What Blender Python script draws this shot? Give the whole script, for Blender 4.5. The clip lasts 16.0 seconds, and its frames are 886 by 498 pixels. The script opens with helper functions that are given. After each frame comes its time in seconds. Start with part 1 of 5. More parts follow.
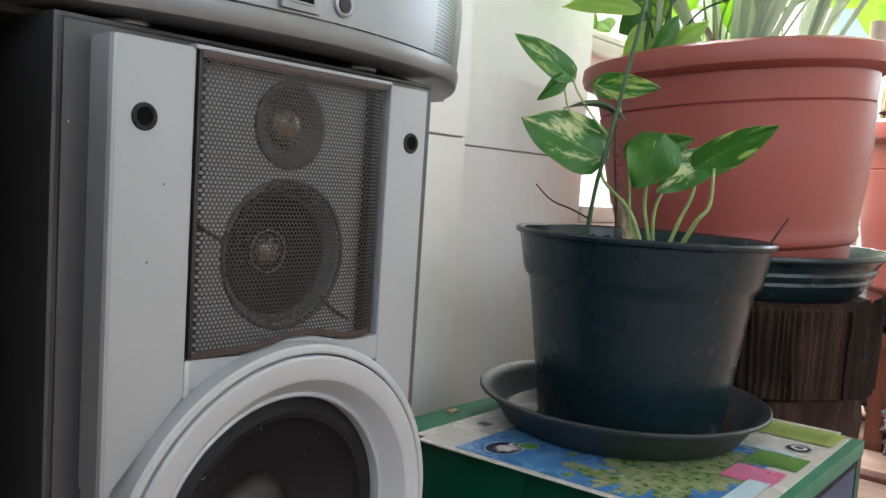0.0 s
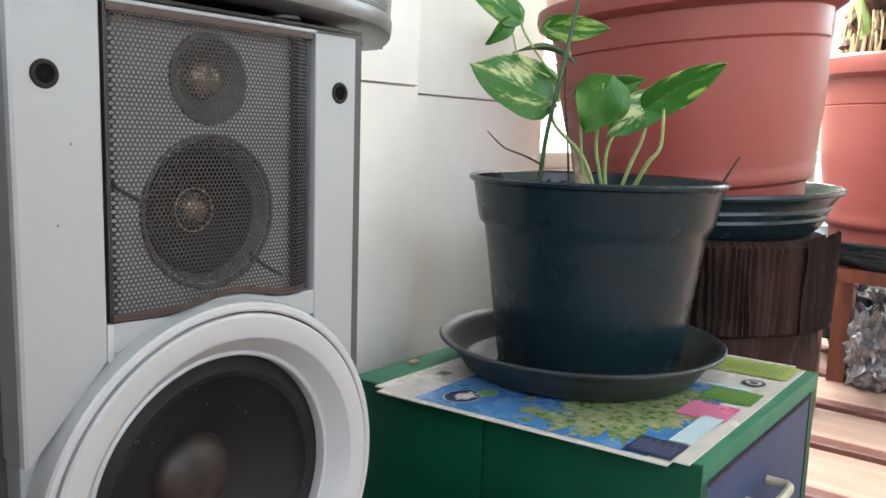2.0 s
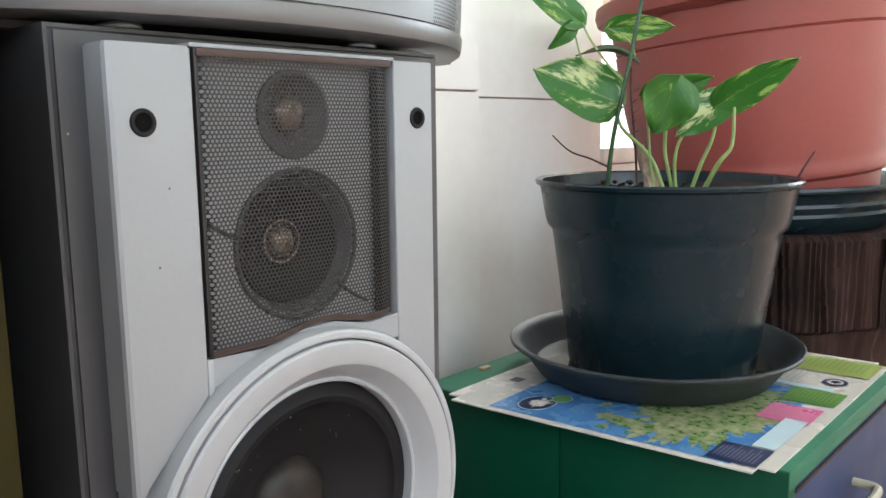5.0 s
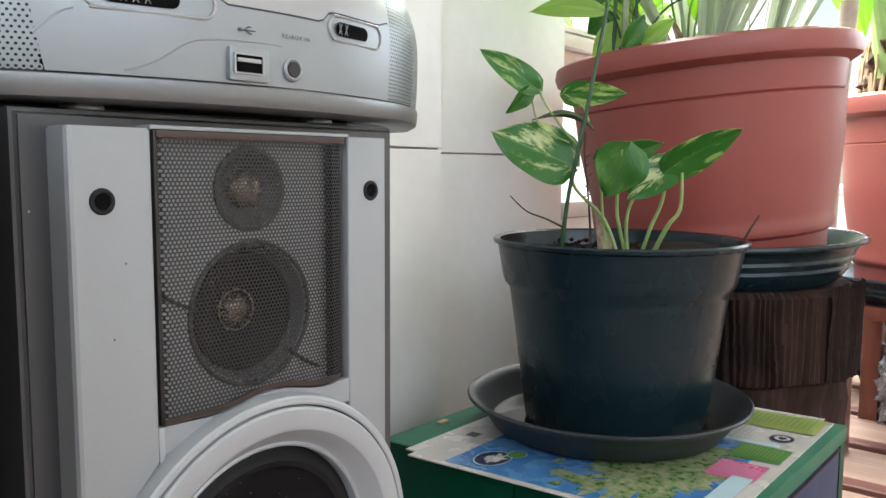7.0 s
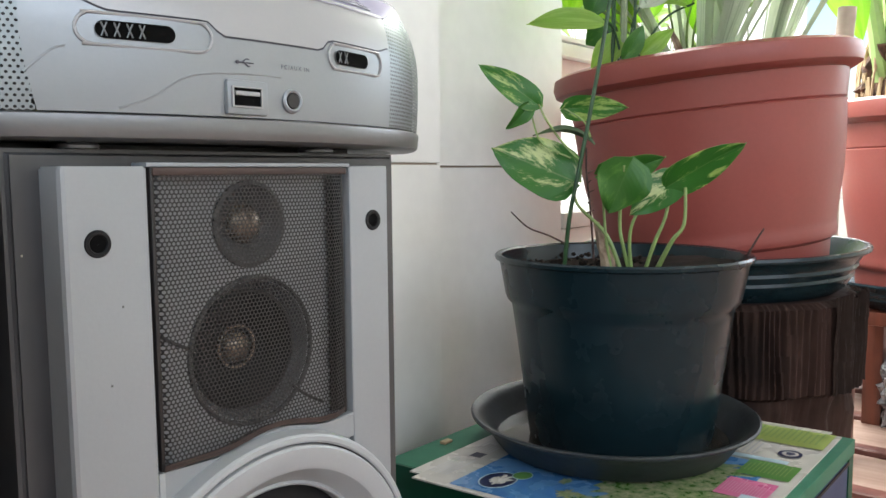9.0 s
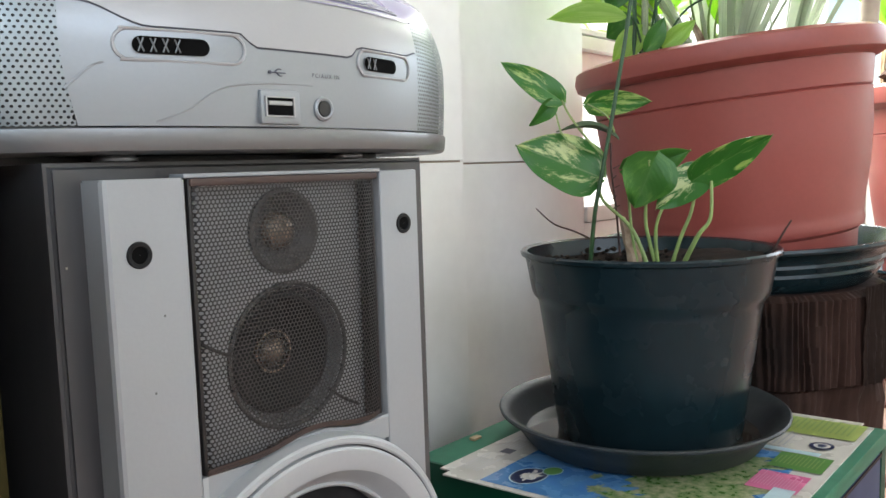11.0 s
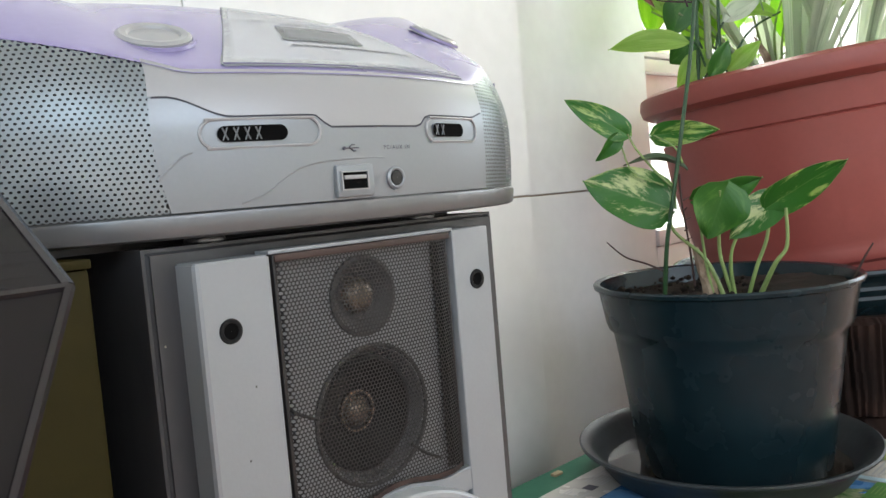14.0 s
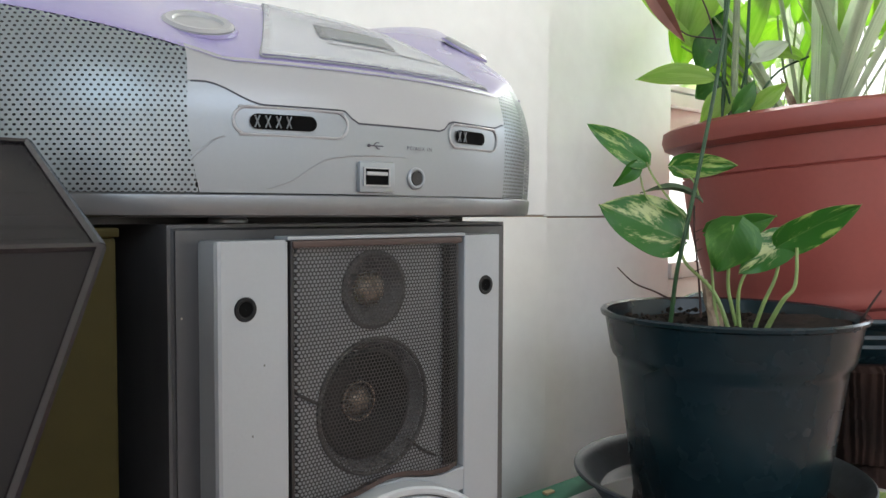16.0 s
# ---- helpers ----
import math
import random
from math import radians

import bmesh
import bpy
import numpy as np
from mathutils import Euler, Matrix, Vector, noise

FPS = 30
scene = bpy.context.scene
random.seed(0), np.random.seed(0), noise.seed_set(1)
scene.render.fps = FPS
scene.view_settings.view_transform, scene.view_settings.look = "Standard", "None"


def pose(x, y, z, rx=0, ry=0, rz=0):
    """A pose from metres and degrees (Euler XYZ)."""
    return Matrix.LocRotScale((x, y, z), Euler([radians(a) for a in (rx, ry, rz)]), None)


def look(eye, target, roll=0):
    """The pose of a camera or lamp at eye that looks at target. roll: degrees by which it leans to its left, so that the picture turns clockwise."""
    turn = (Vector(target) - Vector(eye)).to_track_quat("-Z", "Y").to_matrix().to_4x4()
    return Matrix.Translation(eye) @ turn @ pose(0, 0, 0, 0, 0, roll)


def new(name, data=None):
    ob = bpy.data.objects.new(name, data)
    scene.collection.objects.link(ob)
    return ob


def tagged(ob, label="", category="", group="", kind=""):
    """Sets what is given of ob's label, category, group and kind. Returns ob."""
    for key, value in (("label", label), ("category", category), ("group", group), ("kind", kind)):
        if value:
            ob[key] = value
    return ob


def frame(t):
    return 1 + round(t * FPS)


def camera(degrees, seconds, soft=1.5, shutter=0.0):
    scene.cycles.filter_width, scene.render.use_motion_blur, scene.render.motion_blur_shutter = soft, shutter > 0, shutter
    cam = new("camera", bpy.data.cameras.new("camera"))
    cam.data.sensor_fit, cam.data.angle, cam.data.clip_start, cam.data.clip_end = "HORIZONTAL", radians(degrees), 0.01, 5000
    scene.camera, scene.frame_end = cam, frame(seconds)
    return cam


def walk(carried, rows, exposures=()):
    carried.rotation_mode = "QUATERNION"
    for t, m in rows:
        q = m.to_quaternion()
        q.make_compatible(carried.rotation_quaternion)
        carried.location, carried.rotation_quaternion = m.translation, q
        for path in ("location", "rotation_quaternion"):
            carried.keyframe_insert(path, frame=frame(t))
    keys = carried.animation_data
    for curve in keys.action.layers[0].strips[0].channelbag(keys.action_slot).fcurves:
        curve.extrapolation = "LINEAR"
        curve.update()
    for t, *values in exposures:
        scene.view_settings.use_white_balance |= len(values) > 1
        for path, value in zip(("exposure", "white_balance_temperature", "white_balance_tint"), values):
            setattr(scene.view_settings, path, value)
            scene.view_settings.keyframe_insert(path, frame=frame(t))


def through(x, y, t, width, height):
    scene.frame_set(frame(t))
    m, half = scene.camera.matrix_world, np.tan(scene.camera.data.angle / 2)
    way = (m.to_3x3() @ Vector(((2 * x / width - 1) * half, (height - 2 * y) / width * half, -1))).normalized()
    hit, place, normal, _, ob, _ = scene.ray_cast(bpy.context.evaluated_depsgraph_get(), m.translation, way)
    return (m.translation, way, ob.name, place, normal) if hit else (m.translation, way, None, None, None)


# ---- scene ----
cam = camera(57.6, 16.0)
PATH = [
    (0, (0.032, 0.03, 0.599), (1.555, 1.316, 0.434), 3.8),
    (0.5, (0.026, 0.02, 0.608), (1.602, 1.243, 0.471), 3.9),
    (1, (0.031, 0.019, 0.608), (1.631, 1.213, 0.487), 3.4),
    (1.5, (0.04, 0.015, 0.606), (1.636, 1.214, 0.474), 2.7),
    (2, (0.049, 0.018, 0.599), (1.605, 1.243, 0.317), 1.8),
    (2.5, (0.043, 0.018, 0.604), (1.569, 1.274, 0.301), 1.1),
    (3, (0.043, 0.03, 0.61), (1.537, 1.319, 0.285), 0.3),
    (3.5, (0.041, 0.035, 0.61), (1.519, 1.339, 0.273), -0.3),
    (3.7, (0.041, 0.033, 0.609), (1.517, 1.34, 0.272), -0.5),
    (5.8, (0.037, 0.025, 0.62), (1.503, 1.357, 0.342), -0.8),
    (6, (0.036, 0.021, 0.622), (1.511, 1.345, 0.353), -0.7),
    (6.5, (0.036, 0.01, 0.629), (1.558, 1.29, 0.413), 0.2),
    (7, (0.035, 0.011, 0.63), (1.562, 1.288, 0.431), 0.3),
    (7.5, (0.035, 0.011, 0.638), (1.565, 1.283, 0.441), 0.2),
    (8, (0.036, 0.017, 0.645), (1.567, 1.289, 0.449), -0.2),
    (8.5, (0.052, 0.023, 0.649), (1.586, 1.291, 0.462), -0.4),
    (9, (0.041, 0.021, 0.642), (1.573, 1.293, 0.455), -0.5),
    (9.2, (0.039, 0.02, 0.636), (1.565, 1.302, 0.465), -0.7),
    (11.3, (0.035, 0.023, 0.653), (1.526, 1.34, 0.445), -2.2),
    (11.5, (0.036, 0.022, 0.658), (1.521, 1.346, 0.451), -2.6),
    (12, (0.024, 0.028, 0.661), (1.484, 1.38, 0.456), -3.2),
    (12.5, (0.014, 0.03, 0.664), (1.44, 1.418, 0.471), -3.7),
    (13, (0.016, 0.024, 0.668), (1.422, 1.436, 0.501), -3.9),
    (13.5, (0.024, 0.021, 0.665), (1.416, 1.449, 0.515), -4.4),
    (14, (0.028, 0.017, 0.666), (1.412, 1.454, 0.527), -4.8),
    (14.5, (0.021, 0.022, 0.66), (1.401, 1.463, 0.522), -4.8),
    (15, (0.018, 0.017, 0.665), (1.397, 1.46, 0.538), -3.8),
    (15.5, (0.021, 0.009, 0.665), (1.396, 1.457, 0.561), -1.9),
    (16, (0.019, 0.007, 0.659), (1.381, 1.468, 0.565), 0.2),
]
walk(cam, [(t, look(eye, target, roll)) for t, eye, target, roll in PATH], [(0.0, 0.9), (1.0, 0.8), (1.5, 0.95), (2.0, 1.35), (3.5, 1.45), (5.8, 1.2), (7.0, 1.0), (8.0, 1.0), (8.5, 0.85), (9.0, 0.9), (11.5, 1.02), (13.0, 0.97), (16.0, 0.76)])


# ---- world and light ----
world = bpy.data.worlds.new("sky")
scene.world = world
world.use_nodes = True
_nt = world.node_tree
_sky = _nt.nodes.new("ShaderNodeTexSky")
_sky.sky_type, _sky.sun_disc = "NISHITA", False
_sky.sun_elevation, _sky.sun_rotation = radians(50), radians(150)
_nt.links.new(_sky.outputs[0], _nt.nodes["Background"].inputs[0])
_nt.nodes["Background"].inputs[1].default_value = 0.15


def sun_lamp():
    d = bpy.data.lights.new("sun", "SUN")
    d.energy, d.angle, d.color = 5.0, radians(0.6), (1.0, 0.96, 0.88)
    ob = new("sun", d)
    ob.matrix_world = look((3.0, -5.1, 7.05), (0.0, 0.0, 0.0))


def window_lamp(name, eye, target, w, h, power, colour):
    d = bpy.data.lights.new(name, "AREA")
    d.shape, d.size, d.size_y, d.energy, d.color = "RECTANGLE", w, h, power, colour
    ob = new(name, d)
    ob.matrix_world = look(eye, target)


sun_lamp()
window_lamp("daylight_side", (-1.69, -0.9, 1.7), (1, -0.7, 1.0), 1.5, 1.1, 9.0, (0.82, 0.95, 1.0))
window_lamp("daylight_back", (-0.4, -2.29, 1.8), (1.0, 0.6, 0.7), 2.2, 1.0, 14.5, (0.93, 0.97, 1.0))
# added fill from an unseen opening, to brighten the window wall and planter
window_lamp("daylight_right", (4.39, -0.55, 1.65), (0.9, 0.5, 0.9), 1.4, 1.1, 14.0, (0.93, 0.985, 1.0))
window_lamp("daylight_plants", (2.3, 0.89, 1.56), (1.9, -1, 0.5), 2.0, 0.6, 70.0, (0.97, 1.0, 0.96))


# ---- materials ----
def mat(name, colour, rough=0.5, metal=0.0, vary=0.12, scale=12.0, fine=160.0, bump=0.15, tint=None, coat=0.0, spec=0.5):
    """A surface whose colour drifts at two scales, with fine relief."""
    m = bpy.data.materials.new(name)
    m.use_nodes = True
    nt = m.node_tree
    n, l = nt.nodes, nt.links
    b = n["Principled BSDF"]
    tc = n.new("ShaderNodeTexCoord")
    n1, n2 = n.new("ShaderNodeTexNoise"), n.new("ShaderNodeTexNoise")
    for k, sc, de in ((n1, scale, 4.0), (n2, fine, 3.0)):
        k.inputs["Scale"].default_value, k.inputs["Detail"].default_value = sc, de
        l.new(tc.outputs["Object"], k.inputs["Vector"])
    mix = n.new("ShaderNodeMix")
    mix.data_type = "RGBA"
    c2 = tint or tuple(c * (1 - vary * 2.2) for c in colour)
    mix.inputs[6].default_value, mix.inputs[7].default_value = (*colour, 1), (*c2, 1)
    ramp = n.new("ShaderNodeMapRange")
    ramp.inputs[1].default_value, ramp.inputs[2].default_value = 0.38, 0.72
    l.new(n1.outputs[0], ramp.inputs[0])
    l.new(ramp.outputs[0], mix.inputs[0])
    mul = n.new("ShaderNodeMix")
    mul.data_type, mul.blend_type = "RGBA", "MULTIPLY"
    mul.inputs[0].default_value = 1.0
    r2 = n.new("ShaderNodeMapRange")
    r2.inputs[3].default_value, r2.inputs[4].default_value = 1 - vary, 1 + vary
    l.new(n2.outputs[0], r2.inputs[0])
    l.new(mix.outputs[2], mul.inputs[6])
    l.new(r2.outputs[0], mul.inputs[7])
    l.new(mul.outputs[2], b.inputs["Base Color"])
    rr = n.new("ShaderNodeMapRange")
    rr.inputs[3].default_value, rr.inputs[4].default_value = max(0.02, rough - 0.08), min(1, rough + 0.12)
    l.new(n1.outputs[0], rr.inputs[0])
    l.new(rr.outputs[0], b.inputs["Roughness"])
    b.inputs["Metallic"].default_value = metal
    b.inputs["Coat Weight"].default_value = coat
    b.inputs["Specular IOR Level"].default_value = spec
    if bump:
        bp = n.new("ShaderNodeBump")
        bp.inputs["Strength"].default_value, bp.inputs["Distance"].default_value = bump, 0.001
        l.new(n2.outputs[0], bp.inputs["Height"])
        l.new(bp.outputs[0], b.inputs["Normal"])
    return m


def leaf_mat(name, green, cream, amount, scale, through=0.35, glow=(1.35, 1.45, 0.75), side=0.0):
    """A leaf: green with cream patches stretched along it, and light passing through."""
    m = bpy.data.materials.new(name)
    m.use_nodes = True
    nt = m.node_tree
    n, l = nt.nodes, nt.links
    b, out = n["Principled BSDF"], n["Material Output"]
    uvn = n.new("ShaderNodeUVMap")
    uvn.uv_map = "leaf"
    sp = n.new("ShaderNodeSeparateXYZ")
    l.new(uvn.outputs[0], sp.inputs[0])

    def calc(op, a, b, c=None):
        k = n.new("ShaderNodeMath")
        k.operation = op
        for slot, val in enumerate((a, b, c)):
            if val is None:
                continue
            if isinstance(val, (int, float)):
                k.inputs[slot].default_value = val
            else:
                l.new(val, k.inputs[slot])
        return k.outputs[0]

    across = calc("ABSOLUTE", sp.outputs[1], 0)
    along = calc("MULTIPLY_ADD", across, -0.45, sp.outputs[0])
    rnd = n.new("ShaderNodeObjectInfo")
    co = n.new("ShaderNodeCombineXYZ")
    l.new(calc("MULTIPLY", along, scale * 0.10), co.inputs[0])
    l.new(calc("MULTIPLY", sp.outputs[1], 3.6), co.inputs[1])
    l.new(calc("MULTIPLY", rnd.outputs["Random"], 40.0), co.inputs[2])
    n1, n2 = n.new("ShaderNodeTexNoise"), n.new("ShaderNodeTexNoise")
    n1.inputs["Scale"].default_value, n1.inputs["Detail"].default_value, n1.inputs["Roughness"].default_value = 1.0, 9.0, 0.82
    n2.inputs["Scale"].default_value = 0.4
    n1.inputs["Distortion"].default_value = 0.3
    for k in (n1, n2):
        l.new(co.outputs[0], k.inputs["Vector"])
    ad = n.new("ShaderNodeMath")
    ad.operation = "MULTIPLY_ADD"
    ad.inputs[1].default_value = 0.8
    l.new(n2.outputs[0], ad.inputs[0])
    l.new(n1.outputs[0], ad.inputs[2])
    ramp = n.new("ShaderNodeMapRange")
    ramp.inputs[1].default_value, ramp.inputs[2].default_value = 1.03 - amount, 1.14 - amount
    l.new(calc("MULTIPLY_ADD", sp.outputs[1], side, ad.outputs[0]), ramp.inputs[0])
    mix = n.new("ShaderNodeMix")
    mix.data_type = "RGBA"
    mix.inputs[6].default_value, mix.inputs[7].default_value = (*green, 1), (*cream, 1)
    l.new(ramp.outputs[0], mix.inputs[0])
    rib = n.new("ShaderNodeMapRange")
    rib.inputs[1].default_value, rib.inputs[2].default_value, rib.inputs[3].default_value, rib.inputs[4].default_value = 0.0, 0.05, 0.4, 0.0
    l.new(across, rib.inputs[0])
    flat = mix
    mix = n.new("ShaderNodeMix")
    mix.data_type = "RGBA"
    mix.inputs[7].default_value = (*(0.5 * (a + b2) + 0.03 for a, b2 in zip(green, cream)), 1)
    l.new(flat.outputs[2], mix.inputs[6])
    l.new(rib.outputs[0], mix.inputs[0])
    l.new(mix.outputs[2], b.inputs["Base Color"])
    vein = n.new("ShaderNodeBump")
    vein.inputs["Strength"].default_value, vein.inputs["Distance"].default_value = 0.07, 0.001
    l.new(calc("SINE", calc("MULTIPLY", along, 60.0), 0), vein.inputs["Height"])
    l.new(vein.outputs[0], b.inputs["Normal"])
    b.inputs["Roughness"].default_value = 0.36
    tr = n.new("ShaderNodeBsdfTranslucent")
    br = n.new("ShaderNodeMix")
    br.data_type, br.blend_type = "RGBA", "MULTIPLY"
    br.inputs[0].default_value = 1.0
    br.inputs[7].default_value = (*glow, 1)
    l.new(mix.outputs[2], br.inputs[6])
    l.new(br.outputs[2], tr.inputs["Color"])
    ms = n.new("ShaderNodeMixShader")
    ms.inputs[0].default_value = through
    l.new(b.outputs[0], ms.inputs[1])
    l.new(tr.outputs[0], ms.inputs[2])
    l.new(ms.outputs[0], out.inputs["Surface"])
    return m


def bark_mat(name, dark, light):
    m = mat(name, light, 0.8, vary=0.25, scale=9, fine=70, bump=0.5, tint=dark, spec=0.2)
    n, l = m.node_tree.nodes, m.node_tree.links
    tc = n.new("ShaderNodeTexCoord")
    mp = n.new("ShaderNodeMapping")
    mp.inputs["Scale"].default_value = (60, 60, 4)
    ns = n.new("ShaderNodeTexNoise")
    ns.inputs["Scale"].default_value, ns.inputs["Detail"].default_value = 1.4, 4
    l.new(tc.outputs["Object"], mp.inputs[0])
    l.new(mp.outputs[0], ns.inputs["Vector"])
    bump = next(k for k in n if k.type == "BUMP")
    bump.inputs["Distance"].default_value = 0.004
    l.new(ns.outputs[0], bump.inputs["Height"])
    return m


def wood_mat(name, a, b2, rough=0.45, axis=0, stretch=14.0):
    m = mat(name, a, rough, vary=0.1, scale=6, fine=90, bump=0.1, tint=b2)
    n, l = m.node_tree.nodes, m.node_tree.links
    tc = n.new("ShaderNodeTexCoord")
    mp = n.new("ShaderNodeMapping")
    sc = [stretch * 4] * 3
    sc[axis] = stretch * 0.25
    mp.inputs["Scale"].default_value = sc
    l.new(tc.outputs["Object"], mp.inputs[0])
    for k in n:
        if k.type == "TEX_NOISE" and abs(k.inputs["Scale"].default_value - 6) < 0.01:
            k.inputs["Scale"].default_value = 1.0
            l.new(mp.outputs[0], k.inputs["Vector"])
    return m


def glass_mat(name, colour, rough=0.02, alpha_mix=0.0):
    m = bpy.data.materials.new(name)
    m.use_nodes = True
    n, l = m.node_tree.nodes, m.node_tree.links
    b, out = n["Principled BSDF"], n["Material Output"]
    b.inputs["Base Color"].default_value = (*colour, 1)
    b.inputs["Roughness"].default_value = rough
    t = n.new("ShaderNodeBsdfTransparent")
    t.inputs[0].default_value = (*colour, 1)
    ms = n.new("ShaderNodeMixShader")
    ms.inputs[0].default_value = alpha_mix
    l.new(b.outputs[0], ms.inputs[1])
    l.new(t.outputs[0], ms.inputs[2])
    l.new(ms.outputs[0], out.inputs["Surface"])
    return m


TILE = mat("glazed_tile", (0.84, 0.84, 0.825), 0.17, vary=0.05, scale=5, fine=45, bump=0.05, tint=(0.78, 0.775, 0.755))
GROUT = mat("grout", (0.42, 0.34, 0.27), 0.9, vary=0.15)
PLASTER = mat("plaster", (0.86, 0.855, 0.83), 0.85, vary=0.04, scale=2, fine=60)
SILVER = mat("silver_paint", (0.275, 0.29, 0.305), 0.42, 0.2, vary=0.03, scale=5, fine=500, bump=0.05)
SILVER_RING = mat("silver_ring_paint", (0.34, 0.355, 0.37), 0.40, 0.15, vary=0.03, scale=5, fine=500, bump=0.04)
BLACK_WOOD = wood_mat("black_ash_vinyl", (0.036, 0.037, 0.040), (0.060, 0.061, 0.065), 0.36, axis=2)
# near-black that stands in for the shade inside holes and sockets
HOLE_SHADE = mat("dark_hole", (0.003, 0.003, 0.003), 0.95, vary=0.1, spec=0.1)
FLARE = mat("grey_flare", (0.085, 0.086, 0.088), 0.5, vary=0.1)
DRIVER_GREY = mat("driver_flange", (0.050, 0.049, 0.049), 0.5, vary=0.1)
BLACK = mat("black_plastic", (0.012, 0.012, 0.012), 0.5, vary=0.2)
GRILLE = mat("brown_black_grille", (0.022, 0.020, 0.020), 0.5, 0.3, vary=0.15)
GRILLE_EDGE = mat("rusty_grille_edge", (0.055, 0.032, 0.026), 0.6, 0.15, vary=0.25, tint=(0.045, 0.03, 0.026))
BAFFLE = mat("silver_baffle", (0.27, 0.28, 0.29), 0.5, 0.2, vary=0.05)
CONE = mat("paper_cone", (0.009, 0.009, 0.010), 0.55, vary=0.15, scale=30, spec=0.18)
RUBBER = mat("rubber_surround", (0.010, 0.010, 0.011), 0.5, vary=0.15, spec=0.2)
DUSTCAP = mat("dusty_cap", (0.021, 0.0165, 0.014), 0.42, vary=0.3, scale=60, spec=0.3)
DOME = mat("dull_dome", (0.30, 0.235, 0.18), 0.26, 0.6, vary=0.35, scale=260)
BOOM = mat("boombox_silver", (0.25, 0.27, 0.29), 0.33, 0.5, vary=0.03, scale=5, fine=600, bump=0.03)
BOOM_LIGHT = mat("boombox_pale_silver", (0.32, 0.325, 0.335), 0.34, 0.25, vary=0.02, scale=5, fine=600, bump=0.03)
LID_SILVER = mat("glossy_lid", (0.80, 0.82, 0.85), 0.14, 0.0, vary=0.02, scale=5, fine=600, bump=0.01, coat=0.6)
BOOM_BASE = mat("boombox_grey_base", (0.16, 0.165, 0.17), 0.34, 0.5, vary=0.04)
LAVENDER = mat("lavender_plastic", (0.235, 0.205, 0.385), 0.24, vary=0.04, scale=4, fine=300, bump=0.02, coat=0.25)
BOOM_GRILLE = mat("silver_mesh", (0.25, 0.28, 0.295), 0.36, 0.6, vary=0.08, scale=20)
LCD = mat("grey_display", (0.33, 0.35, 0.37), 0.15, vary=0.03)
INK = mat("dark_print", (0.06, 0.06, 0.08), 0.6, vary=0.05)
POT_BLACK = mat("dark_pot_plastic", (0.0055, 0.0165, 0.0215), 0.24, vary=0.25, scale=18, fine=90, bump=0.05, tint=(0.008, 0.0185, 0.0245), spec=0.27)
SAUCER_BLACK = mat("dusty_saucer_plastic", (0.016, 0.021, 0.024), 0.46, vary=0.28, scale=25, fine=160, bump=0.2, tint=(0.035, 0.042, 0.047), spec=0.35)
TERRACOTTA = mat("terracotta_plastic", (0.255, 0.060, 0.051), 0.40, vary=0.07, scale=5, fine=150, bump=0.08, tint=(0.225, 0.056, 0.045), spec=0.4)
SOIL = mat("potting_soil", (0.008, 0.006, 0.005), 0.95, vary=0.5, scale=60, fine=300, bump=1.0, tint=(0.022, 0.015, 0.011), spec=0.15)
# sides and back get a darker green than the patchy top board
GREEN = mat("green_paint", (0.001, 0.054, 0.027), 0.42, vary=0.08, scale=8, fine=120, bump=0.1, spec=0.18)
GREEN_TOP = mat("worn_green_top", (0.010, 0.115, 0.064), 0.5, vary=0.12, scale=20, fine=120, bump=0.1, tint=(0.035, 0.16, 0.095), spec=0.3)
BLUE = mat("blue_drawer_paint", (0.020, 0.038, 0.098), 0.5, vary=0.1, scale=10, fine=120, spec=0.25)
HANDLE = mat("beige_handle", (0.34, 0.32, 0.25), 0.5, vary=0.12, scale=30)
BARK = bark_mat("bark", (0.006, 0.003, 0.0025), (0.034, 0.0165, 0.0125))
BARK_END = bark_mat("cut_wood", (0.013, 0.008, 0.007), (0.045, 0.029, 0.024))
STOOL = wood_mat("red_brown_wood", (0.16, 0.045, 0.024), (0.09, 0.028, 0.018), 0.4, axis=2)
PLANK_BAR = wood_mat("brown_floor_bar", (0.17, 0.062, 0.048), (0.11, 0.04, 0.032), 0.42, axis=1, stretch=9)
PLANK = wood_mat("pinkish_floor_wood", (0.40, 0.27, 0.22), (0.30, 0.185, 0.145), 0.5, axis=1, stretch=9)
OLIVE = mat("olive_laminate", (0.030, 0.024, 0.004), 0.55, vary=0.15, scale=6, fine=100, spec=0.15)
SMOKE = glass_mat("smoked_acrylic", (0.055, 0.049, 0.051), 0.2, 0.5)
SMOKE_EDGE = mat("smoked_edge", (0.012, 0.01, 0.012), 0.2, vary=0.05)
PAPER = mat("laminated_paper", (0.56, 0.54, 0.50), 0.25, vary=0.05, scale=20)
SEA = mat("printed_sea", (0.055, 0.17, 0.40), 0.25, vary=0.12, scale=35, fine=150, bump=0, tint=(0.10, 0.25, 0.46))
LAND = mat("printed_land", (0.08, 0.17, 0.045), 0.28, vary=0.4, scale=150, fine=420, bump=0, tint=(0.42, 0.38, 0.26))
PRINT_PINK = mat("printed_pink", (0.60, 0.15, 0.30), 0.28, vary=0.06)
PRINT_GREEN = mat("printed_green", (0.10, 0.25, 0.06), 0.28, vary=0.06)
PRINT_LIME = mat("printed_lime", (0.36, 0.44, 0.13), 0.28, vary=0.08)
PRINT_NAVY = mat("printed_navy", (0.02, 0.028, 0.08), 0.28, vary=0.06)
PRINT_DIM = mat("dim_print", (0.16, 0.18, 0.26), 0.3, vary=0.05)
